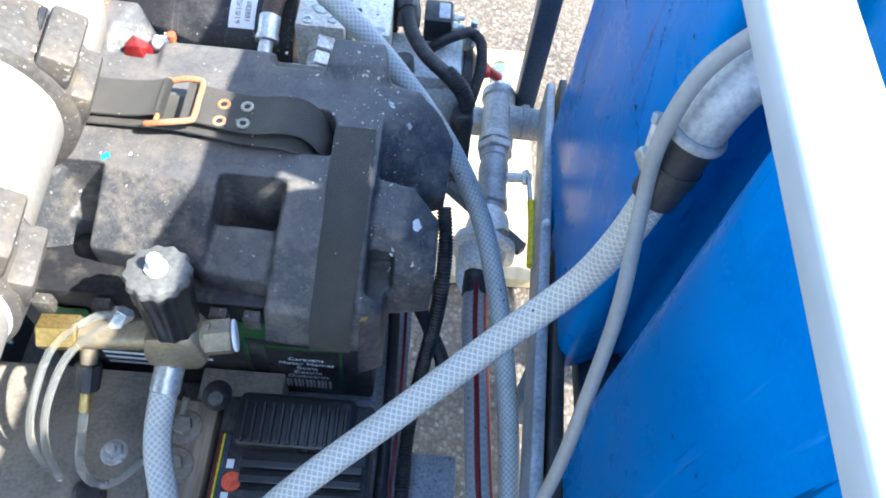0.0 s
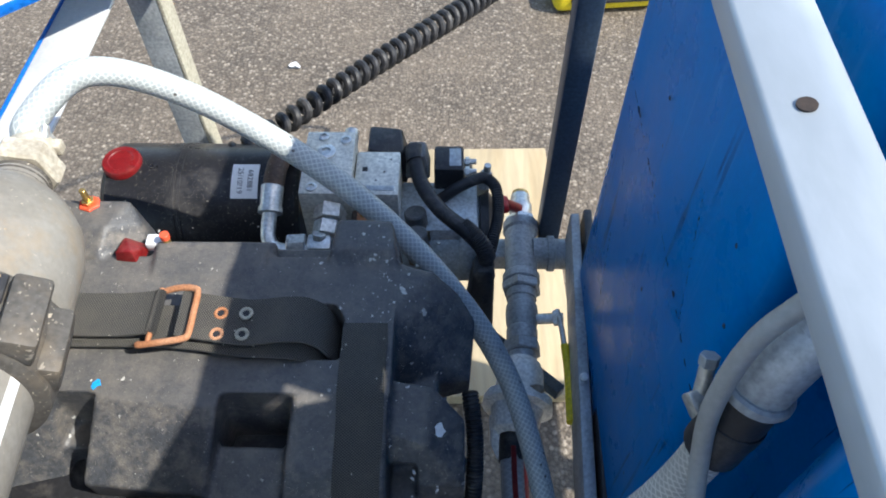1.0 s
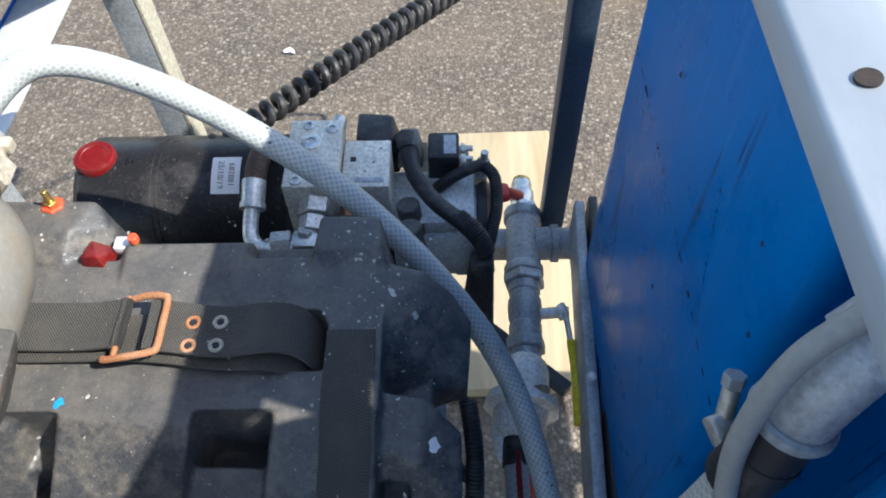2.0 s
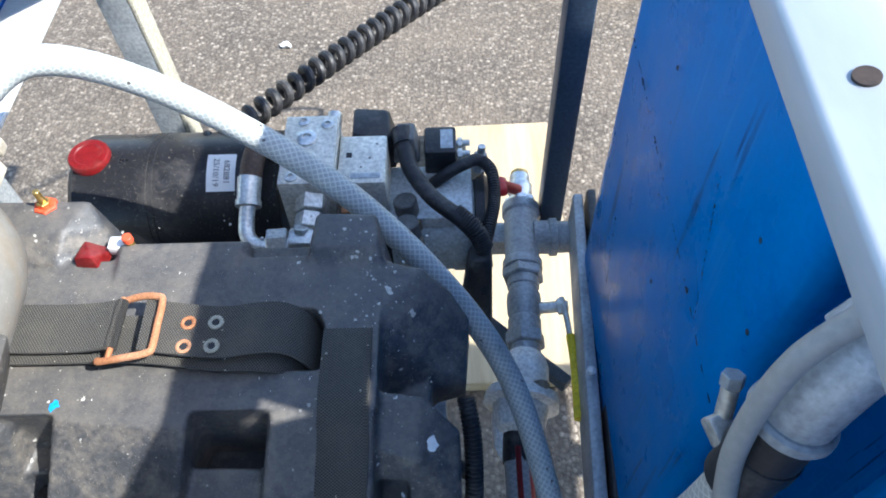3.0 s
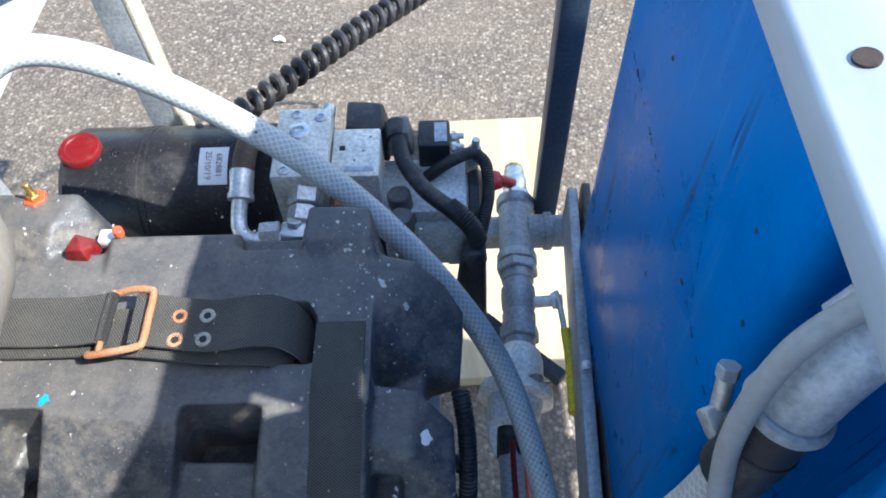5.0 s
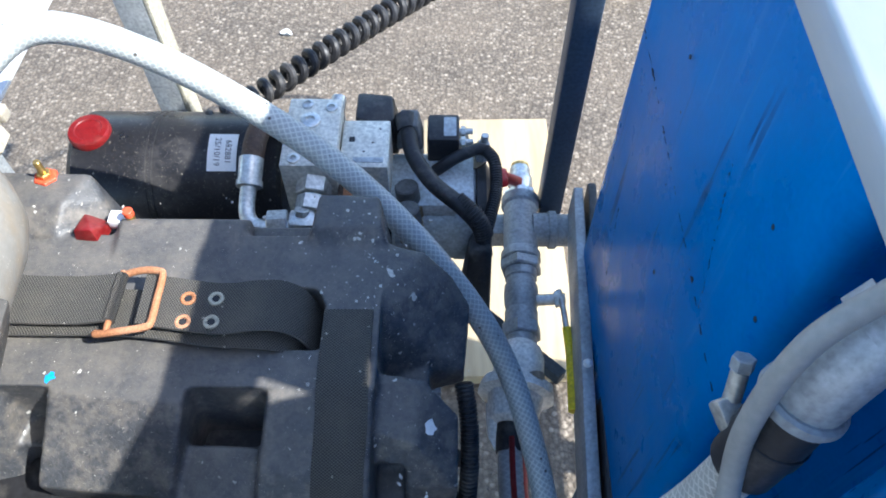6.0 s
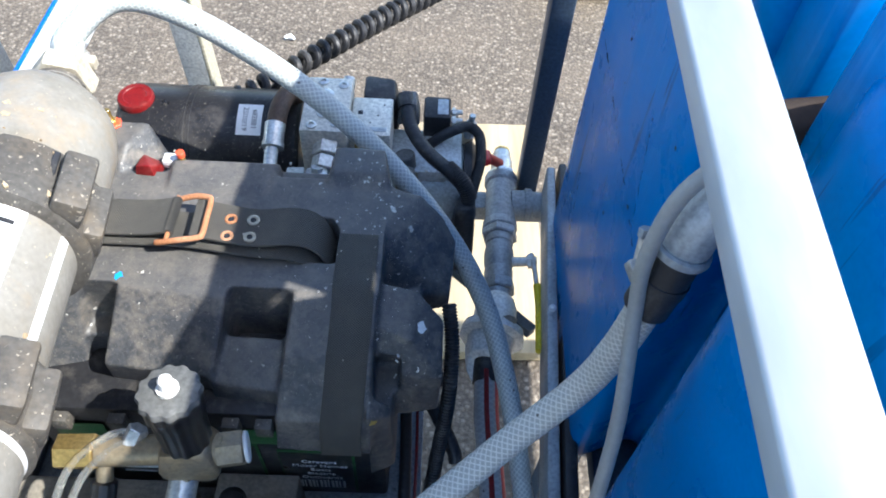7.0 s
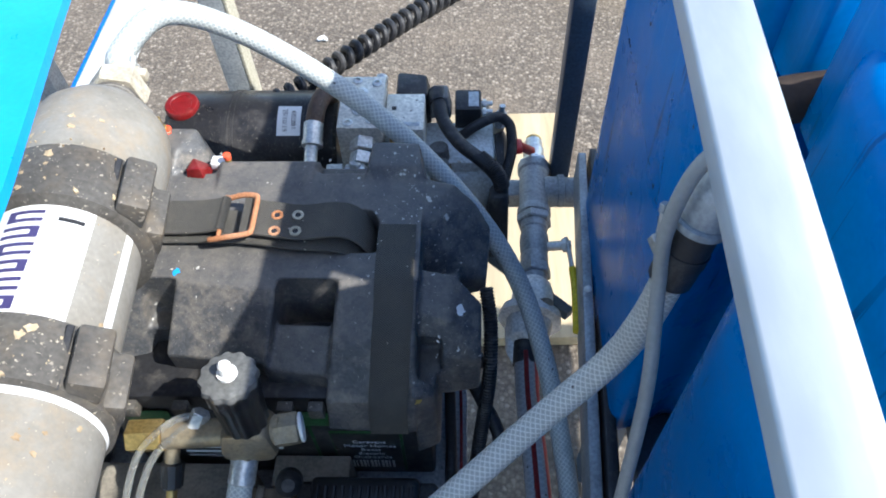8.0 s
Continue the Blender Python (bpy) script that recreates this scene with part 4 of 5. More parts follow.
part("rust_stain", turned((0.082, 0.522, 0.733), (0.1, -0.7, 0.3), [(0, 0.006), (0.004, 0.014), (0.010, 0.008)], 10), M_TIMBER, ad, "brown crust of rust")
part("torn_tape", hull([(0.022, 0.50, 0.70), (0.034, 0.51, 0.715), (0.024, 0.455, 0.70), (0.040, 0.425, 0.69), (0.038, 0.47, 0.67), (0.024, 0.47, 0.68)], 0.002), M_PVC, ad)
part("outlet", tube(glide([(0.060, 0.50, 0.702), (0.055, 0.47, 0.700), (0.053, 0.435, 0.697)]), 0.020), M_RUBBER, pw)
rh = thing("striped_hose", (0.066, 0.3, 0.69), "clear hose with a red stripe beside the rail", "hose")
part("hose", tube(glide([(0.053, 0.46, 0.700), (0.053, 0.38, 0.698), (0.059, 0.30, 0.692), (0.066, 0.176, 0.682), (0.078, 0.032, 0.672), (0.09, -0.3, 0.66)], 14), 0.0175, 20), M_REDHOSE, rh)
part("stripe", tube(glide([(0.052, 0.45, 0.7155), (0.052, 0.38, 0.7135), (0.057, 0.30, 0.7075), (0.063, 0.176, 0.6975), (0.075, 0.032, 0.6875), (0.087, -0.3, 0.6755)], 14), 0.0042, 8), M_RED, rh, "red stripe")
st = thing("dark_strut", (0.07, 0.6, 0.6), "dark painted steel strut under the pipework", "strut")
part("bar", rod((-0.02, 0.735, 0.60), (0.140, 0.585, 0.60), 0.013, 4), M_POST, st)

# ---- battery ----
bt = thing("battery", (-0.27, 0.42, 0.69), "black leisure battery with green-edged labels", "battery")
part("case", box((-0.465, 0.272, 0.690), (-0.078, 0.56, 0.925), 0.006), M_RUBBER, bt)
def front_label(x0, x1, z0, z1, border):
    o = part("label", box((x0, 0.2702, z0), (x1, 0.2714, z1), 0.0003), border, bt, "green-edged black battery label")
    part("label_field", box((x0 + 0.0015, 0.2694, z0 + 0.002), (x1 - 0.0035, 0.27015, z1 - 0.004), 0.0002), M_LBLACK, o)
    return o
F = lambda x, z: Matrix.Translation((x, 0.2690, z)) @ pose(0, 0, 0, 90, 0, 0)
l1 = front_label(-0.205, -0.115, 0.705, 0.835, M_GREEN)
for i, w in enumerate(("Caravans", "Motor Homes", "Boats", "Electric", "Outboards")):
    lettering(w, 0.0115, F(-0.158, 0.806 - i * 0.0125), M_LABEL, l1, "white printed words")
for i in range(14):
    x = -0.196 + i * 0.0048
    part("bar", box((x, 0.2688, 0.722), (x + (0.0032 if i % 3 else 0.0018), 0.2693, 0.745), 0), M_LABEL, l1)
l2 = front_label(-0.445, -0.225, 0.715, 0.850, M_GREEN)
for i in range(3):
    part("bar", box((-0.40, 0.2688, 0.782 - i * 0.014), (-0.27 - 0.02 * i, 0.2693, 0.787 - i * 0.014), 0), M_LABEL, l2)
for x0, x1 in ((-0.44, -0.405), (-0.236, -0.20)):
    part("green_sticker", box((x0, 0.2676, 0.858), (x1 + 0.02, 0.2690, 0.895), 0.0004), M_GREEN, bt, "green printed sticker")
for x in (-0.43, -0.37, -0.31, -0.25, -0.215):
    part("case_rib", box((x, 0.258, 0.900), (x + 0.018, 0.2705, 0.922), 0.0015), M_CLAMP, bt, "dusty grey moulded rib")

# ---- moulded battery cover ----
bc = thing("battery_cover", (-0.27, 0.45, 0.925), "black moulded plastic battery cover, dusty and paint-flecked", "cover")
def weld(solids, cuts, voxel, rounds):
    """Fuses solids into one moulded skin, cuts pockets out of it and rounds its edges softly."""
    def fused(items):
        bm = bmesh.new()
        for t in items:
            bmesh.ops.recalc_face_normals(t, faces=t.faces)
            join(bm, t)
        me = bpy.data.meshes.new("tmp")
        bm.to_mesh(me)
        bm.free()
        ob = bpy.data.objects.new("tmp", me)
        scene.collection.objects.link(ob)
        return ob
    def baked(ob):
        bpy.context.view_layer.update()
        me = bpy.data.meshes.new_from_object(ob.evaluated_get(bpy.context.evaluated_depsgraph_get()))
        ob.modifiers.clear()
        ob.data = me
    def remesh(ob):
        r = ob.modifiers.new("remesh", "REMESH")
        r.mode, r.voxel_size = "VOXEL", voxel
        baked(ob)
    ob, knife = fused(solids), fused(cuts)
    remesh(ob)
    remesh(knife)
    cut = ob.modifiers.new("cut", "BOOLEAN")
    cut.operation, cut.object, cut.solver = "DIFFERENCE", knife, "EXACT"
    baked(ob)
    remesh(ob)
    sm = ob.modifiers.new("soften", "SMOOTH")
    sm.factor, sm.iterations = 0.5, rounds
    baked(ob)
    out = bmesh.new()
    out.from_mesh(ob.data)
    bpy.data.objects.remove(ob)
    bpy.data.objects.remove(knife)
    return out
T = 1.020
solids = [
    box((-0.488, 0.372, 0.905), (-0.088, 0.528, T)),
    # sloping front panel
    hull([(-0.356, 0.42, T), (-0.245, 0.42, T), (-0.360, 0.366, T), (-0.246, 0.356, T), (-0.374, 0.306, 0.962), (-0.258, 0.296, 0.962), (-0.378, 0.312, 0.905), (-0.260, 0.302, 0.905), (-0.356, 0.42, 0.905), (-0.245, 0.42, 0.905)]),
    # raised rear tab, steps and tower
    hull([(-0.346, 0.546, 1.022), (-0.216, 0.546, 1.022), (-0.338, 0.540, 1.029), (-0.222, 0.540, 1.029), (-0.352, 0.485, 1.0), (-0.222, 0.485, 1.0), (-0.340, 0.500, 1.0215), (-0.230, 0.500, 1.0215), (-0.346, 0.546, 0.95), (-0.216, 0.546, 0.95), (-0.35, 0.485, 0.95), (-0.22, 0.485, 0.95)]),
    box((-0.225, 0.50, 0.93), (-0.150, 0.548, 1.008)),
    hull([(-0.161, 0.515, 0.93), (-0.086, 0.515, 0.93), (-0.161, 0.576, 0.93), (-0.086, 0.576, 0.93), (-0.162, 0.515, T), (-0.085, 0.515, T), (-0.155, 0.530, 1.033), (-0.092, 0.530, 1.033), (-0.153, 0.570, 1.033), (-0.095, 0.568, 1.033)]),
    hull([(-0.49, 0.520, 0.95), (-0.340, 0.520, 0.95), (-0.49, 0.592, 0.95), (-0.362, 0.592, 0.95), (-0.49, 0.522, 1.024), (-0.400, 0.522, 1.024), (-0.49, 0.545, 1.040), (-0.395, 0.550, 1.040), (-0.49, 0.590, 1.040), (-0.380, 0.590, 1.038), (-0.366, 0.570, 1.022)]),
    # front column under the second strap
    hull([(-0.180, 0.44, T), (-0.090, 0.44, T), (-0.177, 0.372, T), (-0.090, 0.370, T), (-0.184, 0.310, 0.987), (-0.092, 0.306, 0.987), (-0.193, 0.264, 0.932), (-0.092, 0.262, 0.932), (-0.195, 0.252, 0.882), (-0.092, 0.250, 0.880), (-0.190, 0.44, 0.885), (-0.09, 0.44, 0.885)]),
    # pocket block in the recess
    hull([(-0.250, 0.340, 0.976), (-0.190, 0.338, 0.976), (-0.262, 0.292, 0.955), (-0.186, 0.286, 0.955), (-0.250, 0.345, 0.905), (-0.188, 0.345, 0.905), (-0.264, 0.292, 0.915), (-0.186, 0.286, 0.915)]),
    box((-0.262, 0.325, 0.885), (-0.180, 0.40, 0.910)),
    # side panel beyond the gap
    hull([(-0.49, 0.44, T), (-0.392, 0.44, T), (-0.49, 0.345, 1.005), (-0.408, 0.365, 1.005), (-0.49, 0.30, 0.905), (-0.408, 0.32, 0.905), (-0.49, 0.44, 0.905), (-0.392, 0.44, 0.905)]),
    box((-0.42, 0.345, 0.895), (-0.35, 0.43, 0.955)),
    # rear shoulder
    hull([(-0.11, 0.440, T), (-0.11, 0.528, T), (-0.050, 0.514, 1.016), (-0.024, 0.499, 0.998), (-0.007, 0.484, 0.972), (-0.053, 0.484, 1.008), (-0.098, 0.440, 1.016), (-0.007, 0.484, 0.915), (-0.012, 0.432, 0.932), (-0.012, 0.432, 0.905), (-0.052, 0.420, 0.930), (-0.095, 0.410, 0.965), (-0.11, 0.528, 0.9), (-0.05, 0.514, 0.9), (-0.095, 0.41, 0.9)]),
    box((-0.105, 0.360, 0.88), (-0.045, 0.44, 0.955)),
    # front lobe
    hull([(-0.094, 0.390, 1.014), (-0.050, 0.388, 1.006), (-0.019, 0.366, 0.980), (-0.092, 0.345, 0.998), (-0.056, 0.336, 0.990), (-0.019, 0.312, 0.948), (-0.020, 0.308, 0.880), (-0.060, 0.312, 0.950), (-0.092, 0.322, 0.960), (-0.094, 0.396, 0.88), (-0.018, 0.385, 0.88), (-0.060, 0.300, 0.880), (-0.092, 0.300, 0.88)]),
    # skirt down the battery's corner
    hull([(-0.096, 0.30, 0.965), (-0.076, 0.30, 0.955), (-0.096, 0.262, 0.945), (-0.072, 0.275, 0.93), (-0.096, 0.262, 0.79), (-0.068, 0.275, 0.79), (-0.096, 0.36, 0.79), (-0.068, 0.36, 0.79), (-0.096, 0.36, 0.96), (-0.068, 0.36, 0.95)]),
]
cuts = [
    # slot that the strap dives into
    hull([(-0.195, 0.408, 1.024), (-0.139, 0.408, 1.03), (-0.195, 0.470, 1.024), (-0.148, 0.470, 1.03), (-0.139, 0.455, 1.03), (-0.165, 0.408, 0.985), (-0.139, 0.408, 0.955), (-0.165, 0.470, 0.985), (-0.148, 0.470, 0.955), (-0.139, 0.455, 0.955)]),
    # dark pocket in the front lobe
    box((-0.0915, 0.285, 0.925), (-0.064, 0.340, 0.968)),
    # vertical moulding step across the top, left of the eyelets
    hull([(-0.233, 0.545, 1.026), (-0.2385, 0.545, 1.026), (-0.236, 0.545, 1.0165), (-0.2395, 0.36, 1.026), (-0.245, 0.36, 1.026), (-0.242, 0.36, 1.0175)]),
    hull([(-0.358, 0.50, 1.026), (-0.366, 0.50, 1.026), (-0.362, 0.50, 1.0165), (-0.380, 0.44, 1.026), (-0.388, 0.44, 1.026), (-0.384, 0.44, 1.0165)]),
]
skin = weld(solids, cuts, 0.0024, 5)
skin_tree = BVHTree.FromBMesh(skin)
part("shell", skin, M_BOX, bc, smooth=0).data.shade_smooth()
def on_cover(x, y):
    """The cover's surface straight under a place, and its normal."""
    p, n, _, _ = skin_tree.ray_cast(Vector((x, y, 1.3)), Vector((0, 0, -1)))
    return (p, n) if p is not None else (Vector((x, y, T)), Vector((0, 0, 1)))
def splash(bm, at, n, size, rnd):
    """A thin irregular splash of dried paint or dirt."""
    u = n.orthogonal().normalized()
    v = n.cross(u)
    k, lean, slim = 11, rnd.uniform(0, 6.28), rnd.uniform(0.5, 0.95)
    ring = []
    for i in range(k):
        a_ = 2 * math.pi * i / k
        r_ = size * rnd.uniform(0.45, 1.15)
        c_, s_ = math.cos(a_) * r_, math.sin(a_) * r_ * slim
        ring.append(at + u * (c_ * math.cos(lean) - s_ * math.sin(lean)) + v * (c_ * math.sin(lean) + s_ * math.cos(lean)))
    lo = [bm.verts.new(p - n * 0.0015) for p in ring]
    hi = [bm.verts.new(p + n * 0.00045) for p in ring]
    bm.faces.new(lo), bm.faces.new(hi)
    for i in range(k):
        bm.faces.new((lo[i], lo[(i + 1) % k], hi[(i + 1) % k], hi[i]))
def fleck(x, y, size, material, label, seed):
    bm = bmesh.new()
    splash(bm, *on_cover(x, y), size, random.Random(seed))
    part("paint_fleck", bm, material, bc, label)
fleck(-0.361, 0.379, 0.0058, mat("blue_paint_fleck", (0.02, 0.30, 0.65), 0.5), "sky-blue paint fleck", 1)
fleck(-0.042, 0.351, 0.0078, M_LABEL, "white paint fleck", 2)
fleck(-0.0890, 0.2655, 0.0062, mat("mustard_paint", (0.45, 0.32, 0.08), 0.6), "mustard-yellow paint fleck", 3)
M_LIME = mat("dried_bird_lime", (0.50, 0.48, 0.43), 0.8, blotch=(0.22, 0.21, 0.19), grain=0.3)
fleck(-0.082, 0.489, 0.0068, M_LIME, "pale bird-lime spot", 4)
fleck(-0.060, 0.470, 0.0040, M_LIME, "pale bird-lime spot", 5)
specks = bmesh.new()
rnd = random.Random(11)
for _ in range(430):
    if rnd.random() < 0.62:
        x, y = rnd.gauss(-0.095, 0.035), rnd.uniform(0.27, 0.55)
    else:
        x, y = rnd.uniform(-0.48, -0.1), rnd.uniform(0.31, 0.58)
    if x < -0.01:
        splash(specks, *on_cover(x, y), 0.0005 + 0.0021 * rnd.random() ** 4, rnd)
tagged(part("dirt_specks", specks, M_LIME, bc, "scattered pale specks of dried dirt"), kind="stuff")
# terminals standing through the cover
tm = thing("battery_terminal", (-0.425, 0.575, 1.036), "brass threaded battery terminal in an orange collar", "terminal")
part("collar", hexnut((-0.420, 0.582, 1.034), (-0.420, 0.582, 1.042), 0.0115), M_ORANGE, tm, "orange plastic collar")
part("stud", rod((-0.420, 0.582, 1.041), (-0.420, 0.582, 1.062), 0.0034), M_GOLD, tm)
part("nut", hexnut((-0.420, 0.582, 1.0425), (-0.420, 0.582, 1.047), 0.0068), M_GOLD, tm)
part("terminal_cap", hull([(-0.384, 0.520, 1.016), (-0.358, 0.518, 1.016), (-0.380, 0.553, 1.016), (-0.355, 0.550, 1.016), (-0.380, 0.524, 1.038), (-0.362, 0.522, 1.042), (-0.378, 0.548, 1.034)], 0.0015), M_RED, bc, "faded red terminal cap").location.z -= 0.007
part("white_link", box((-0.356, 0.540, 1.012), (-0.338, 0.555, 1.024), 0.002), M_LABEL, bc, "white plastic link")
tp = thing("terminal_pin", (-0.332, 0.543, 1.020), "small red-capped brass pin on the cover", "pin")
part("pin", rod((-0.332, 0.543, 1.020), (-0.332, 0.543, 1.031), 0.004), M_GOLD, tp)
part("tip", rod((-0.332, 0.543, 1.031), (-0.332, 0.543, 1.038), 0.005), M_ORANGE, tp)

# ---- strap with buckle ----
sp = thing("strap", (-0.27, 0.44, 1.03), "black woven webbing strap with rusty buckle and eyelets", "strap")
part("webbing", ribbon(glide([(-0.50, 0.452, 1.030), (-0.42, 0.447, 1.0345), (-0.37, 0.445, 1.036), (-0.34, 0.444, 1.039), (-0.318, 0.443, 1.045)]), (0, 1, 0), 0.048, 0.0025), M_WEB, sp)
part("webbing_end", ribbon(glide([(-0.292, 0.443, 1.044), (-0.27, 0.441, 1.0405), (-0.225, 0.437, 1.0375), (-0.195, 0.440, 1.0385), (-0.175, 0.442, 1.0350), (-0.160, 0.442, 1.0240), (-0.151, 0.440, 1.008), (-0.1455, 0.438, 0.988), (-0.1435, 0.436, 0.965)]), (-0.02, 1, 0), 0.050, 0.0025), M_WEB, sp)
part("under_layer", ribbon(glide([(-0.50, 0.440, 1.0255), (-0.40, 0.438, 1.027), (-0.30, 0.436, 1.030), (-0.23, 0.428, 1.0285), (-0.19, 0.427, 1.0275), (-0.166, 0.428, 1.015), (-0.155, 0.430, 0.995), (-0.149, 0.43, 0.968)]), (0, 1, 0), 0.046, 0.0025), M_WEB, sp)
part("webbing_fold", tube([Vector((-0.314, 0.4195, 1.0440)), Vector((-0.314, 0.4665, 1.0440))], 0.0052, 12), M_WEB, sp)
bk = part("buckle", tube(glide([(-0.324, 0.411, 1.039), (-0.322, 0.409, 1.041), (-0.30, 0.4095, 1.046), (-0.281, 0.413, 1.047), (-0.277, 0.418, 1.047), (-0.277, 0.440, 1.047), (-0.2775, 0.464, 1.047), (-0.282, 0.469, 1.047), (-0.297, 0.470, 1.046), (-0.316, 0.468, 1.041)], 6), 0.0032, 10), M_RUST, sp, "rusty wire buckle")
part("cross_wire", tube([Vector((-0.314, 0.4098, 1.0440)), Vector((-0.314, 0.470, 1.0440))], 0.0026, 10), M_RUST, bk)
for x in (-0.253, -0.229):
    for y in (0.422, 0.445):
        e = part("eyelet", turned((x, y, 1.0395), (0, 0.0, 1), [(0, 0.0068), (0.0016, 0.0068), (0.0024, 0.0055), (0.0020, 0.0040), (0.0008, 0.0034)], 20), M_RUST if x < -0.24 else M_CREAMGALV, sp, "rust-stained steel eyelet")
        part("hole", turned((x, y, 1.0404), (0, 0, 1), [(0, 0.0032), (0.0004, 0.0032)], 14), M_INK, e)
s2 = thing("rib_strap", (-0.115, 0.36, 1.02), "dusty black webbing strap over the cover's rib", "strap")
run = [(0.446, 1.0205, 0), (0.435, 1.0222, 0), (0.40, 1.0225, 0), (0.374, 1.0215, 0), (0.342, 1.0065, 0), (0.310, 0.9885, -0.002), (0.286, 0.962, -0.004), (0.262, 0.9335, -0.007), (0.2545, 0.912, -0.008), (0.2485, 0.884, -0.008)]
part("webbing", ribbon(glide([(-0.116 + d, y, z + 0.0008) for y, z, d in run], 6), (1, 0.0, 0), 0.043, 0.0026), M_WEB, s2)
for k in (-1, 1):
    part("stitched_edge", ribbon(glide([(-0.116 + 0.0202 * k + d, y - 0.0004, z + 0.0014) for y, z, d in run], 6), (1, 0.0, 0), 0.0022, 0.0028), M_WEB, s2)

# ---- filter housing ----
A0, A1 = Vector((-0.352, 0.0, 1.205)), Vector((-0.408, 0.49, 1.165))
WAY = (A1 - A0).normalized()
LEN = (A1 - A0).length
fh = thing("filter_housing", A0, "dirty grey plastic inline filter with dark clamps", "filter")
def ax(y):
    return A0 + WAY * ((y - A0.y) / WAY.y)
bowl = part("bowl", turned(ax(-0.155), WAY, [(0, 0.030), (0.004, 0.050), (0.02, 0.062), (0.05, 0.066), (0.268, 0.067), (0.272, 0.064)], 48), M_FILTER, fh, "grey filter bowl spattered with dirt")
part("rim", turned(ax(0.111), WAY, [(0, 0.0665), (0.004, 0.068), (0.007, 0.0665)], 48), M_LABEL, bowl)
body = part("body", turned(ax(0.115), WAY, [(0, 0.062), (0.26, 0.062)], 48), M_FILTER, fh)
part("cap", turned(ax(0.345), WAY, [(0, 0.066), (0.02, 0.069), (0.070, 0.069), (0.095, 0.064), (0.115, 0.052), (0.127, 0.036), (0.133, 0.028), (0.140, 0.026), (0.155, 0.024), (0.157, 0.020)], 48), M_FILTER, fh, "domed grey filter cap")
def clamp(y, w, tilt):
    n = Vector((math.sin(tilt), 0, math.cos(tilt)))
    c = part("clamp", turned(ax(y), WAY, [(0, 0.066), (0.003, 0.0725), (w * 0.5, 0.0745), (w - 0.003, 0.0725), (w, 0.066)], 48), M_CLAMP, fh, "dark grey clamp ring")
    m = ax(y + w * 0.5)
    side = Vector((0.80, 0.1, 0.45)).normalized()
    p = m + side * 0.076
    part("lug", box(p - Vector((0.013, w * 0.42, 0.016)), p + Vector((0.013, w * 0.42, 0.016)), 0.004, 2, pose(0, 0, 0, 0, 30, 6)), M_CLAMP, c)
    part("lug", box(p + Vector((-0.008, -w * 0.40, -0.055)), p + Vector((0.014, w * 0.40, -0.022)), 0.004, 2, pose(0, 0, 0, 0, 24, 6)), M_CLAMP, c)
    part("slot", box(p + Vector((-0.018, -w * 0.44, 0.006)), p + Vector((-0.012, w * 0.44, 0.014)), 0.001, 1, pose(0, 0, 0, 0, 30, 6)), M_RUBBER, c)
    part("bracket", box(m + Vector((-0.16, -w * 0.35, -0.03)), m + Vector((-0.055, w * 0.35, 0.01)), 0.004), M_CLAMP, c)
    return c
clamp(0.116, 0.058, 0.3)
clamp(0.285, 0.066, 0.3)
# label with an unreadable purple mark, bent round the body
def on_body(y, ang, r):
    c = ax(y)
    e1 = Vector((1, 0, 0)) - WAY * WAY.x
    e1.normalize()
    e2 = e1.cross(WAY)
    if e2.z < 0:
        e2 = -e2
    return c + (e1 * math.cos(ang) + e2 * math.sin(ang)) * r
def wrap(y0, y1, a0_, a1_, r, t=0.0005, n=14):
    bm = bmesh.new()
    rows_ = []
    for i in range(n + 1):
        a = a0_ + (a1_ - a0_) * i / n
        rows_.append([bm.verts.new(on_body(y, a, rr)) for y, rr in ((y0, r), (y1, r), (y1, r + t), (y0, r + t))])
    for p, q in zip(rows_, rows_[1:]):
        for k_ in range(4):
            bm.faces.new((p[k_], p[(k_ + 1) % 4], q[(k_ + 1) % 4], q[k_]))
    bm.faces.new(rows_[0])
    bm.faces.new(rows_[-1])
    return bm
flab = part("label", wrap(0.176, 0.284, radians(46), radians(140), 0.0622), M_LABEL, body, "white wrap-round filter label")
part("label_edge", wrap(0.176, 0.284, radians(10), radians(18), 0.0622), M_LABEL, body, "white label strip")
for i in range(6):
    y = 0.180 + i * 0.0172
    part("letter_block", wrap(y, y + 0.0035, radians(80), radians(106), 0.0629, 0.0003, 6), M_PURPLE, flab, "purple block of print")
    part("letter_block", wrap(y + 0.0085, y + 0.012, radians(80), radians(106), 0.0629, 0.0003, 6), M_PURPLE, flab)
    part("letter_block", wrap(y + 0.0035, y + 0.0085, radians(100 if i % 2 else 80), radians(106 if i % 2 else 86), 0.0629, 0.0003, 3), M_PURPLE, flab)
part("print_line", wrap(0.268, 0.272, radians(52), radians(70), 0.0629, 0.0003, 6), M_INK, flab)
flakes = bmesh.new()
rnd = random.Random(23)
for y0, y1, r, count in ((-0.06, 0.105, 0.0668, 46), (0.120, 0.170, 0.0738, 40), (0.180, 0.280, 0.0622, 14), (0.290, 0.346, 0.0738, 44), (0.352, 0.40, 0.0688, 22)):
    for _ in range(count):
        y, a = rnd.uniform(y0, y1), radians(rnd.uniform(20, 150))
        p = on_body(y, a, r)
        splash(flakes, p, (p - ax(y)).normalized(), 0.0008 + 0.0042 * rnd.random() ** 3, rnd)
M_STRAW = mat("dried_straw_and_mud", (0.46, 0.37, 0.24), 0.8, blotch=(0.24, 0.155, 0.085), grain=0.3)
tagged(part("dirt_flakes", flakes, M_STRAW, fh, "flakes of dried mud and straw"), kind="stuff")
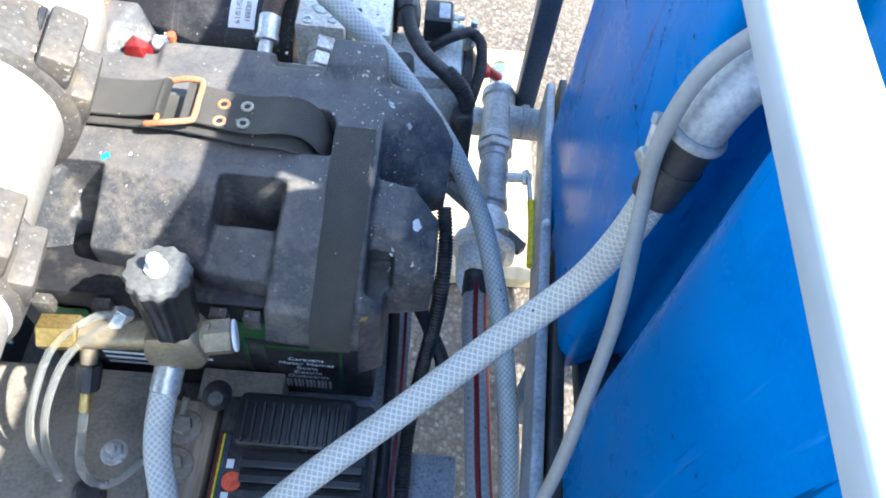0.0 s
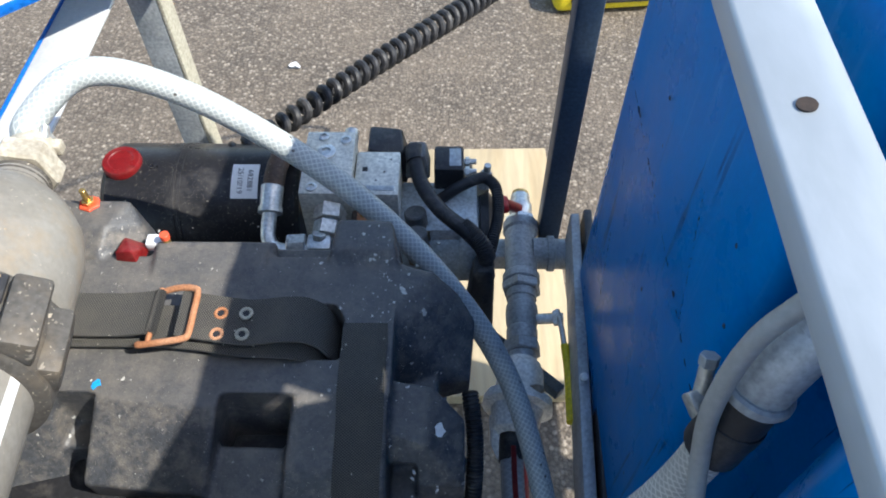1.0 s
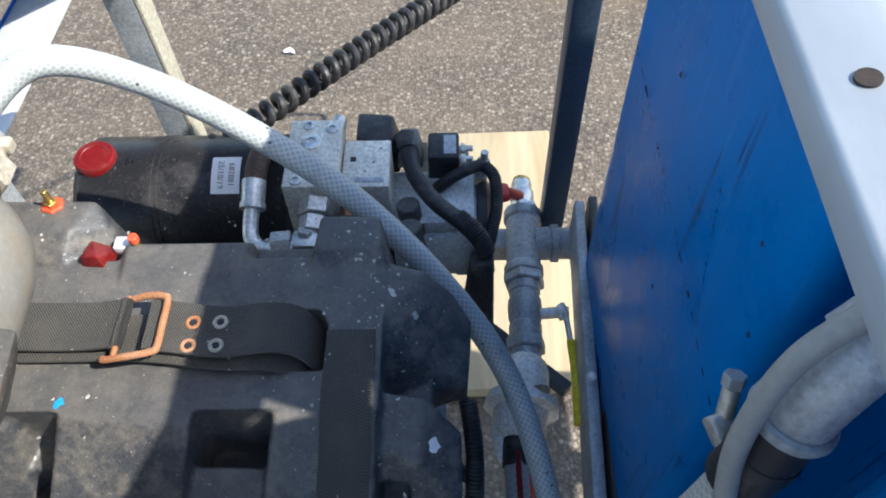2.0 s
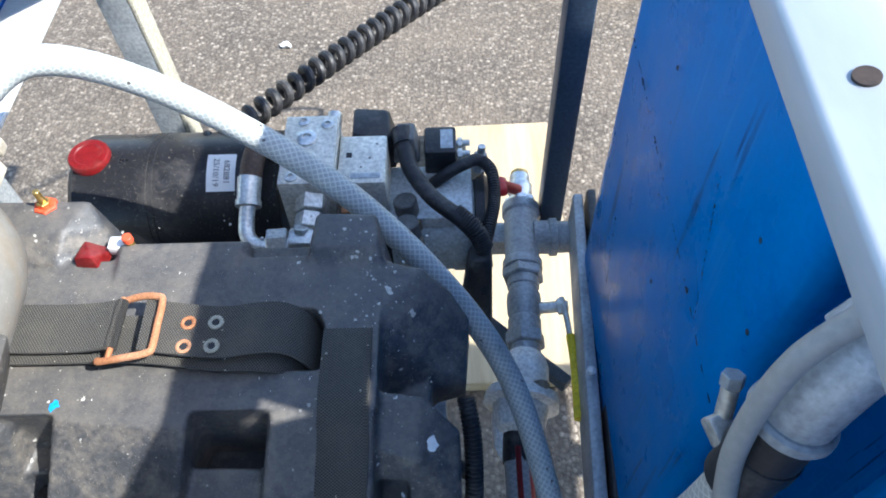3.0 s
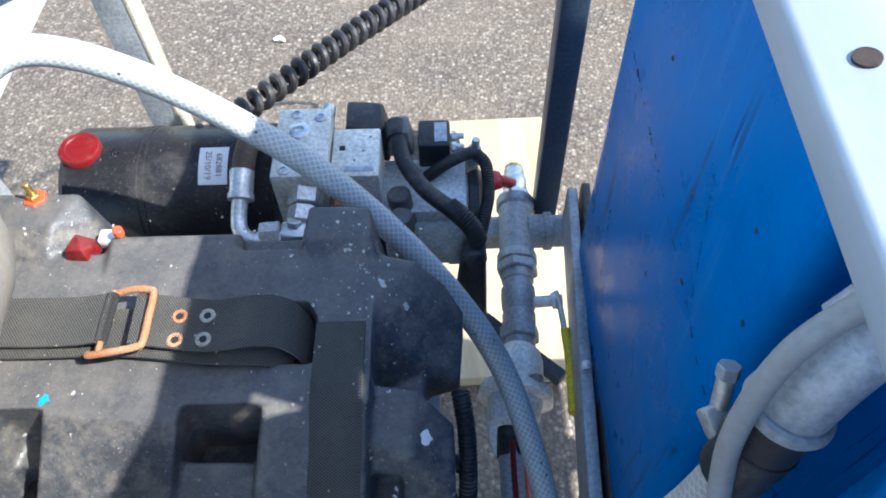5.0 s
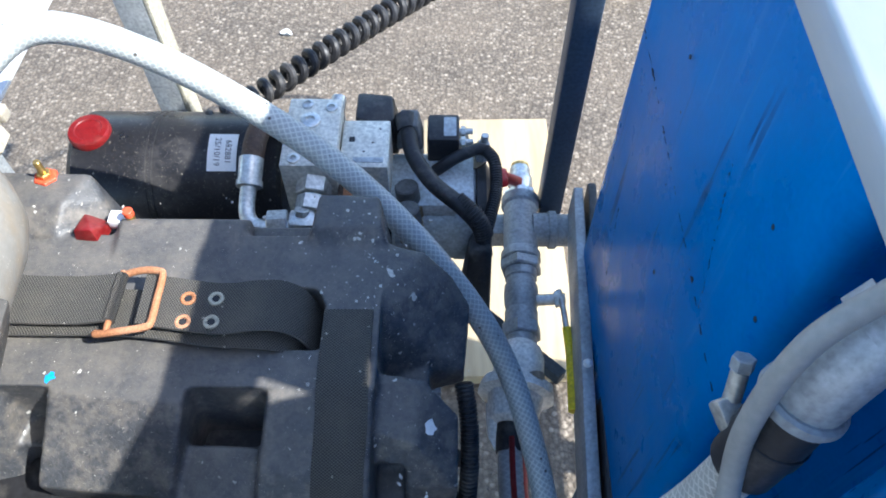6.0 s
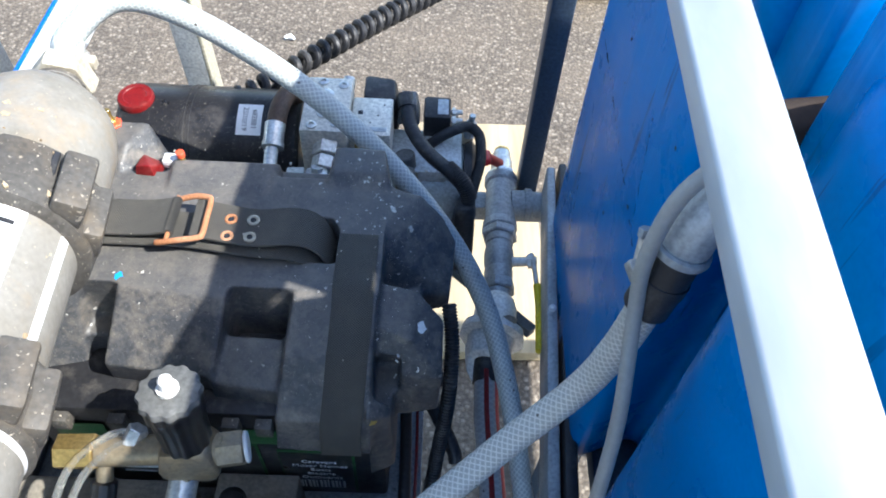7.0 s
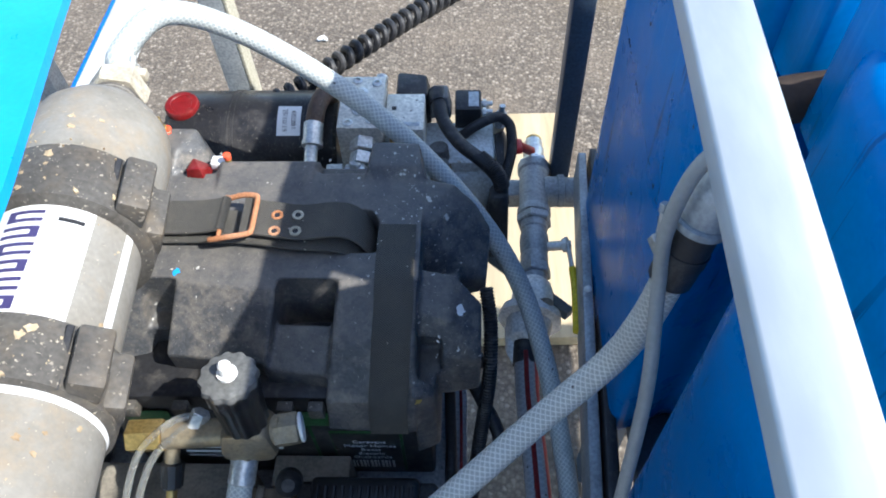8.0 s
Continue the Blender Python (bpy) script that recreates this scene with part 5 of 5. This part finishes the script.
part("thread", turned(ax(0.485), WAY, [(0, 0.0235), (0.002, 0.026), (0.005, 0.0235), (0.008, 0.026), (0.011, 0.0235), (0.014, 0.026), (0.017, 0.0235)], 28), M_CLAMP, fh)
un = part("union", hexnut(ax(0.503), ax(0.528), 0.031), M_CREAM, fh, "dirt-crusted cream plastic union nut")
part("neck", rod(ax(0.528), ax(0.548), 0.021), M_CREAM, un)
part("hose_clip", rod(ax(0.541), ax(0.556), 0.0185), M_ZINC, un)
part("clip_ear", box(ax(0.546) + Vector((0.016, -0.006, -0.006)), ax(0.546) + Vector((0.026, 0.006, 0.006)), 0.002), M_CREAM, un)
sb = thing("filter_bracket", (-0.53, 0.3, 0.69), "dark steel bracket holding the filter", "bracket")
part("plate", box((-0.555, 0.13, 0.69), (-0.535, 0.40, 1.18), 0.004), M_POST, sb)
for y in (0.262, 0.274, 0.286):
    part("arm_rib", box((-0.535, y, 1.10), (-0.425, y + 0.006, 1.185), 0.002), M_KNOB, sb)

# ---- hoses ----
h1 = thing("braided_hose", (-0.405, 0.545, 1.165), "clear braided hose arching from the filter to the deck", "hose", "braided hoses")
top_line = glide([ax(0.545), ax(0.56) + Vector((0, 0, 0.018)), (-0.375, 0.613, 1.192), (-0.305, 0.643, 1.142), (-0.194, 0.628, 1.067), (-0.105, 0.600, 0.992), (-0.02, 0.541, 0.918), (0.038, 0.484, 0.84), (0.073, 0.395, 0.778), (0.095, 0.297, 0.718), (0.104, 0.186, 0.69), (0.105, -0.1, 0.675), (0.1, -0.4, 0.67)], 14)
part("hose", tube(top_line, 0.0136, 24), M_BRAID2, h1)
clip = part("hose_clip", tube([top_line[3], top_line[4], top_line[5], top_line[6]], 0.0146, 24), M_GALV_DULL, h1, "worm-drive steel hose clip")
part("clip_screw", rod(Vector(top_line[4]) + Vector((0.015, -0.006, 0.004)), Vector(top_line[4]) + Vector((0.015, 0.008, 0.012)), 0.0042), M_ZINC, clip)
h2 = thing("suction_hose", (0.125, 0.236, 1.232), "milky braided hose hanging from the tank elbow", "hose", "braided hoses")
part("hose", tube(glide([(0.1305, 0.249, 1.250), (0.124, 0.2438, 1.215), (0.115, 0.241, 1.15), (0.095, 0.236, 1.085), (0.036, 0.208, 1.021), (-0.048, 0.153, 0.964), (-0.143, 0.081, 0.924), (-0.22, 0.0, 0.89), (-0.30, -0.12, 0.84)], 14), 0.0134, 24), M_BRAID, h2)
el = thing("tank_elbow", (0.14, 0.26, 1.28), "galvanised pipe elbow with worm clip on the tank", "elbow")
eb = part("elbow", tube(glide([(0.172, 0.270, 1.326), (0.164, 0.268, 1.322), (0.150, 0.262, 1.312), (0.140, 0.2565, 1.292), (0.1345, 0.2528, 1.270)]), 0.0180, 28), M_GALV_DULL, el, "smooth galvanised elbow")
part("band", tube(glide([(0.160, 0.266, 1.322), (0.150, 0.262, 1.312)]), 0.0206, 28), M_GALV_DULL, eb)
part("bead", turned((0.1350, 0.2532, 1.2735), (-0.13, -0.11, -0.6), [(0, 0.0192), (0.0015, 0.0212), (0.005, 0.0216), (0.0075, 0.0205), (0.0085, 0.0175)], 36), M_GALV_DULL, eb)
part("tape", tube(glide([(0.1335, 0.2520, 1.268), (0.130, 0.2485, 1.248), (0.1265, 0.2455, 1.228), (0.1235, 0.2435, 1.212)]), 0.0178, 20), M_RUBBER, el, "black rubber sleeve")
band = part("clip_band", turned((0.1295, 0.2480, 1.245), (-0.16, -0.14, -0.9), [(0, 0.0180), (0.0005, 0.0187), (0.0105, 0.0187), (0.011, 0.0180)], 36), M_RUBBER, el, "dirt-blackened worm-clip band")
part("clip_housing", box((0.1085, 0.2555, 1.2225), (0.1215, 0.2715, 1.2345), 0.002, 2, pose(0, 0, 0, 20, 0, 20)), M_ZINC, band)
sc = part("clip_screw", rod((0.1155, 0.262, 1.219), (0.118, 0.278, 1.249), 0.0048), M_ZINC, el, "zinc worm-clip screw")
part("screw_head", hexnut((0.118, 0.278, 1.249), (0.1186, 0.2815, 1.2555), 0.0062), M_GALV_DULL, sc)
h3 = thing("thin_hose", (0.12, 0.25, 1.28), "thin greyed clear hose looped over the elbow", "hose")
part("hose", tube(glide([(0.152, 0.264, 1.352), (0.140, 0.262, 1.347), (0.118, 0.255, 1.318), (0.108, 0.243, 1.27), (0.110, 0.228, 1.222), (0.106, 0.175, 1.163), (0.095, 0.125, 1.09), (0.087, 0.093, 1.03), (0.072, 0.053, 0.937), (0.06, 0.0, 0.82), (0.05, -0.1, 0.70)], 12), 0.0058, 16), M_THIN, h3)
part("hose_end", rod((0.152, 0.264, 1.352), (0.158, 0.265, 1.354), 0.008), M_RUBBER, h3)

# ---- pressure regulator ----
rg = thing("pressure_regulator", (-0.27, 0.225, 0.94), "brass pressure regulator with a ribbed black knob", "regulator")
kn = part("knob", turned((-0.268, 0.228, 0.962), (0.0, 0.12, 1), [(0, 0.019), (0.003, 0.0235), (0.055, 0.0255), (0.058, 0.0275), (0.078, 0.0275)], 96, None, 12, 0.035), M_KNOB, rg, "ribbed black adjusting knob")
part("knob_top", turned((-0.268, 0.2373, 1.0395), (0.0, 0.12, 1), [(0, 0.0285), (0.003, 0.029), (0.008, 0.0275), (0.0095, 0.024), (0.0095, 0.012)], 96, None, 12, 0.045), M_WORN, kn, "scuffed grey top of the knob")
part("knob_screw", turned((-0.268, 0.2385, 1.0485), (0.0, 0.12, 1), [(0, 0.010), (0.004, 0.010), (0.0045, 0.007), (0.016, 0.0065), (0.019, 0.004)], 24), M_PVC, kn, "white-painted screw end")
part("valve_body", hull([(-0.300, 0.198, 0.925), (-0.238, 0.205, 0.925), (-0.300, 0.242, 0.925), (-0.238, 0.248, 0.925), (-0.292, 0.206, 0.966), (-0.246, 0.21, 0.966), (-0.292, 0.24, 0.966), (-0.246, 0.244, 0.966), (-0.29, 0.21, 0.895), (-0.25, 0.21, 0.895), (-0.29, 0.24, 0.895), (-0.25, 0.24, 0.895)], 0.006), M_BRASS, rg)
part("arm", rod((-0.36, 0.220, 0.942), (-0.235, 0.228, 0.942), 0.0155), M_BRASS, rg)
part("outlet_nut", hexnut((-0.243, 0.226, 0.940), (-0.216, 0.231, 0.940), 0.0185), M_BRASS, rg)
part("sealant", rod((-0.216, 0.231, 0.940), (-0.212, 0.232, 0.940), 0.0165), M_LABEL, rg, "white thread sealant")
part("inlet_nut", hexnut((-0.398, 0.218, 0.942), (-0.360, 0.220, 0.942), 0.0185), M_GOLD, rg, "yellow brass inlet nut")
part("bottom_nut", hexnut((-0.277, 0.222, 0.920), (-0.279, 0.212, 0.908), 0.0165), M_BRASS, rg)
part("barb", rod((-0.279, 0.213, 0.908), (-0.283, 0.184, 0.892), 0.0150), M_ZINC, rg, "crimped zinc hose ferrule")
part("side_plug", hexnut((-0.326, 0.226, 0.950), (-0.318, 0.238, 0.962), 0.0105), M_ZINC, rg)
nv = part("needle_valve", rod((-0.355, 0.216, 0.930), (-0.358, 0.200, 0.908), 0.0085), M_BRASS, rg)
part("needle_grip", turned((-0.358, 0.203, 0.910), (-0.05, -0.72, -0.62), [(0, 0.010), (0.002, 0.0125), (0.028, 0.0115), (0.030, 0.009)], 40, None, 10, 0.05), M_KNOB, nv, "black ribbed grip")
part("needle_tip", rod((-0.3595, 0.182, 0.891), (-0.361, 0.164, 0.876), 0.006), M_GOLD, nv)
h4 = thing("outlet_hose", (-0.273, 0.16, 0.89), "grey braided outlet hose under the regulator", "hose", "braided hoses")
part("hose", tube(glide([(-0.282, 0.192, 0.896), (-0.285, 0.172, 0.884), (-0.283, 0.135, 0.868), (-0.268, 0.090, 0.855), (-0.242, 0.02, 0.84), (-0.22, -0.06, 0.82)], 12), 0.0138, 20), M_BRAID2, h4)
def clear_tube(points, r=0.0040):
    h = thing("clear_tube", points[-1], "thin clear plastic tube curling from the regulator", "tube", "clear tubes")
    part("tube", tube(glide(points, 12), r, 12), M_CLEAR, h)
clear_tube([(-0.324, 0.236, 0.958), (-0.348, 0.226, 0.962), (-0.380, 0.198, 0.948), (-0.400, 0.158, 0.905), (-0.410, 0.135, 0.86), (-0.412, 0.125, 0.80)])
clear_tube([(-0.320, 0.230, 0.952), (-0.342, 0.218, 0.954), (-0.368, 0.192, 0.940), (-0.388, 0.155, 0.90), (-0.397, 0.130, 0.85), (-0.400, 0.118, 0.79)])
clear_tube([(-0.361, 0.166, 0.877), (-0.366, 0.148, 0.855), (-0.374, 0.128, 0.815), (-0.366, 0.116, 0.792), (-0.345, 0.118, 0.784), (-0.318, 0.150, 0.780), (-0.295, 0.19, 0.780), (-0.29, 0.22, 0.785)], 0.0045)

# ---- pump plate, timber and bolts in front of the battery ----
pp = thing("pump_plate", (-0.4, 0.1, 0.69), "dirt-covered steel pump plate on the deck", "plate")
part("plate", box((-0.60, -0.45, 0.690), (-0.312, 0.255, 0.768), 0.005), M_PLATE, pp)
part("plate_tab", box((-0.284, 0.226, 0.690), (-0.185, 0.268, 0.764), 0.003), M_PLATE, pp)
nb = part("bolt", rod((-0.359, 0.155, 0.768), (-0.359, 0.155, 0.786), 0.0055), M_ZINC, pp)
part("nut", hexnut((-0.359, 0.155, 0.7685), (-0.359, 0.155, 0.777), 0.0115), M_GALV_DULL, nb)
part("washer", rod((-0.359, 0.155, 0.768), (-0.359, 0.155, 0.770), 0.015), M_ZINC, nb)
part("rubber_plug", turned((-0.372, 0.105, 0.766), (0.2, 0.1, 1), [(0, 0.018), (0.016, 0.017), (0.022, 0.012)], 20), M_RUBBER, pp, "black rubber plug")
tb = thing("timber_block", (-0.26, 0.1, 0.69), "weathered timber block bolted beside the pump plate", "timber")
part("block", box((-0.310, -0.45, 0.690), (-0.254, 0.222, 0.772), 0.004), M_TIMBER, tb)
for y in (0.188, 0.144):
    w = part("washer", rod((-0.288, y, 0.772), (-0.288, y, 0.776), 0.021), M_PLATE, tb, "large dull washer")
    part("bolt_head", hexnut((-0.288, y, 0.776), (-0.288, y, 0.786), 0.011), M_PLATE, w)
part("black_bung", turned((-0.252, 0.222, 0.80), (0.15, -0.5, 0.8), [(0, 0.016), (0.02, 0.016), (0.03, 0.008)], 18), M_RUBBER, tb)

# ---- battery charger ----
ch = thing("battery_charger", (-0.16, 0.13, 0.69), "black finned battery charger with coloured label", "charger")
part("case", box((-0.246, -0.06, 0.690), (-0.070, 0.228, 0.785), 0.008, 3, None), M_RUBBER, ch)
part("top_cover", box((-0.226, 0.165, 0.775), (-0.092, 0.228, 0.803), 0.008, 3), M_KNOB, ch)
for i in range(12):
    x = -0.218 + i * 0.0103
    part("fin", box((x, 0.168, 0.795), (x + 0.0045, 0.214, 0.809), 0.001, 1), M_KNOB, ch)
for i in range(12):
    y = 0.152 - i * 0.0165
    part("fin", box((-0.212, y - 0.009, 0.782), (-0.078, y, 0.795), 0.0012, 1), M_KNOB, ch)
cl = part("label", box((-0.243, -0.05, 0.7855), (-0.213, 0.185, 0.7865), 0.0004), M_LBLACK, ch, "black label with coloured stripes")
for i, m_ in enumerate((M_RED, M_YELLOW, M_GREEN, M_PURPLE)):
    part("stripe", box((-0.2415 + i * 0.003, 0.02, 0.7866), (-0.2395 + i * 0.003, 0.18, 0.7870), 0), m_, cl)
part("badge", turned((-0.220, 0.128, 0.7866), (0, 0, 1), [(0, 0.011), (0.0008, 0.0105)], 24), M_ORANGE, cl, "red-orange round badge")
for i in range(5):
    part("bar", box((-0.229, 0.07 + i * 0.018, 0.7866), (-0.221, 0.08 + i * 0.018, 0.7869), 0), M_LABEL, cl)
part("sticker", turned((-0.110, 0.158, 0.7952), (0, 0, 1), [(0, 0.015), (0.0008, 0.0148)], 28), M_YELLOW, ch, "round yellow sticker")

# ---- cables on the deck's edge ----
def cable(points, r, label, ridges=None, name="cable", material=None):
    h = thing(name, points[0], label, "cable", "black cables")
    part("sheath", tube(glide(points, 12), r, 12, None, ridges), material or M_RUBBER, h)
cable([(-0.012, 0.42, 0.93), (-0.006, 0.38, 0.90), (-0.008, 0.33, 0.85), (-0.02, 0.28, 0.76), (-0.03, 0.2, 0.70), (-0.03, 0.0, 0.70)], 0.0095, "corrugated black conduit beside the cover", (0.004, 0.16), "conduit")
cable([(-0.062, 0.42, 0.74), (-0.058, 0.34, 0.72), (-0.056, 0.25, 0.71), (-0.058, 0.1, 0.70), (-0.06, -0.2, 0.70)], 0.008, "black cable lying along the deck edge")
cable([(-0.045, 0.40, 0.745), (-0.043, 0.33, 0.73), (-0.043, 0.24, 0.715), (-0.046, 0.1, 0.705), (-0.046, -0.2, 0.70)], 0.0022, "thin red cable along the deck edge", None, "red_cable", M_RED)
cable([(-0.052, 0.405, 0.775), (-0.035, 0.38, 0.78), (-0.015, 0.345, 0.772), (0.004, 0.312, 0.755), (0.008, 0.300, 0.745)], 0.0095, "short black cable stub over the deck edge")
cable([(-0.07, 0.395, 0.79), (-0.045, 0.40, 0.795), (-0.02, 0.402, 0.785), (-0.012, 0.40, 0.77)], 0.008, "black cable clipped under the cover")
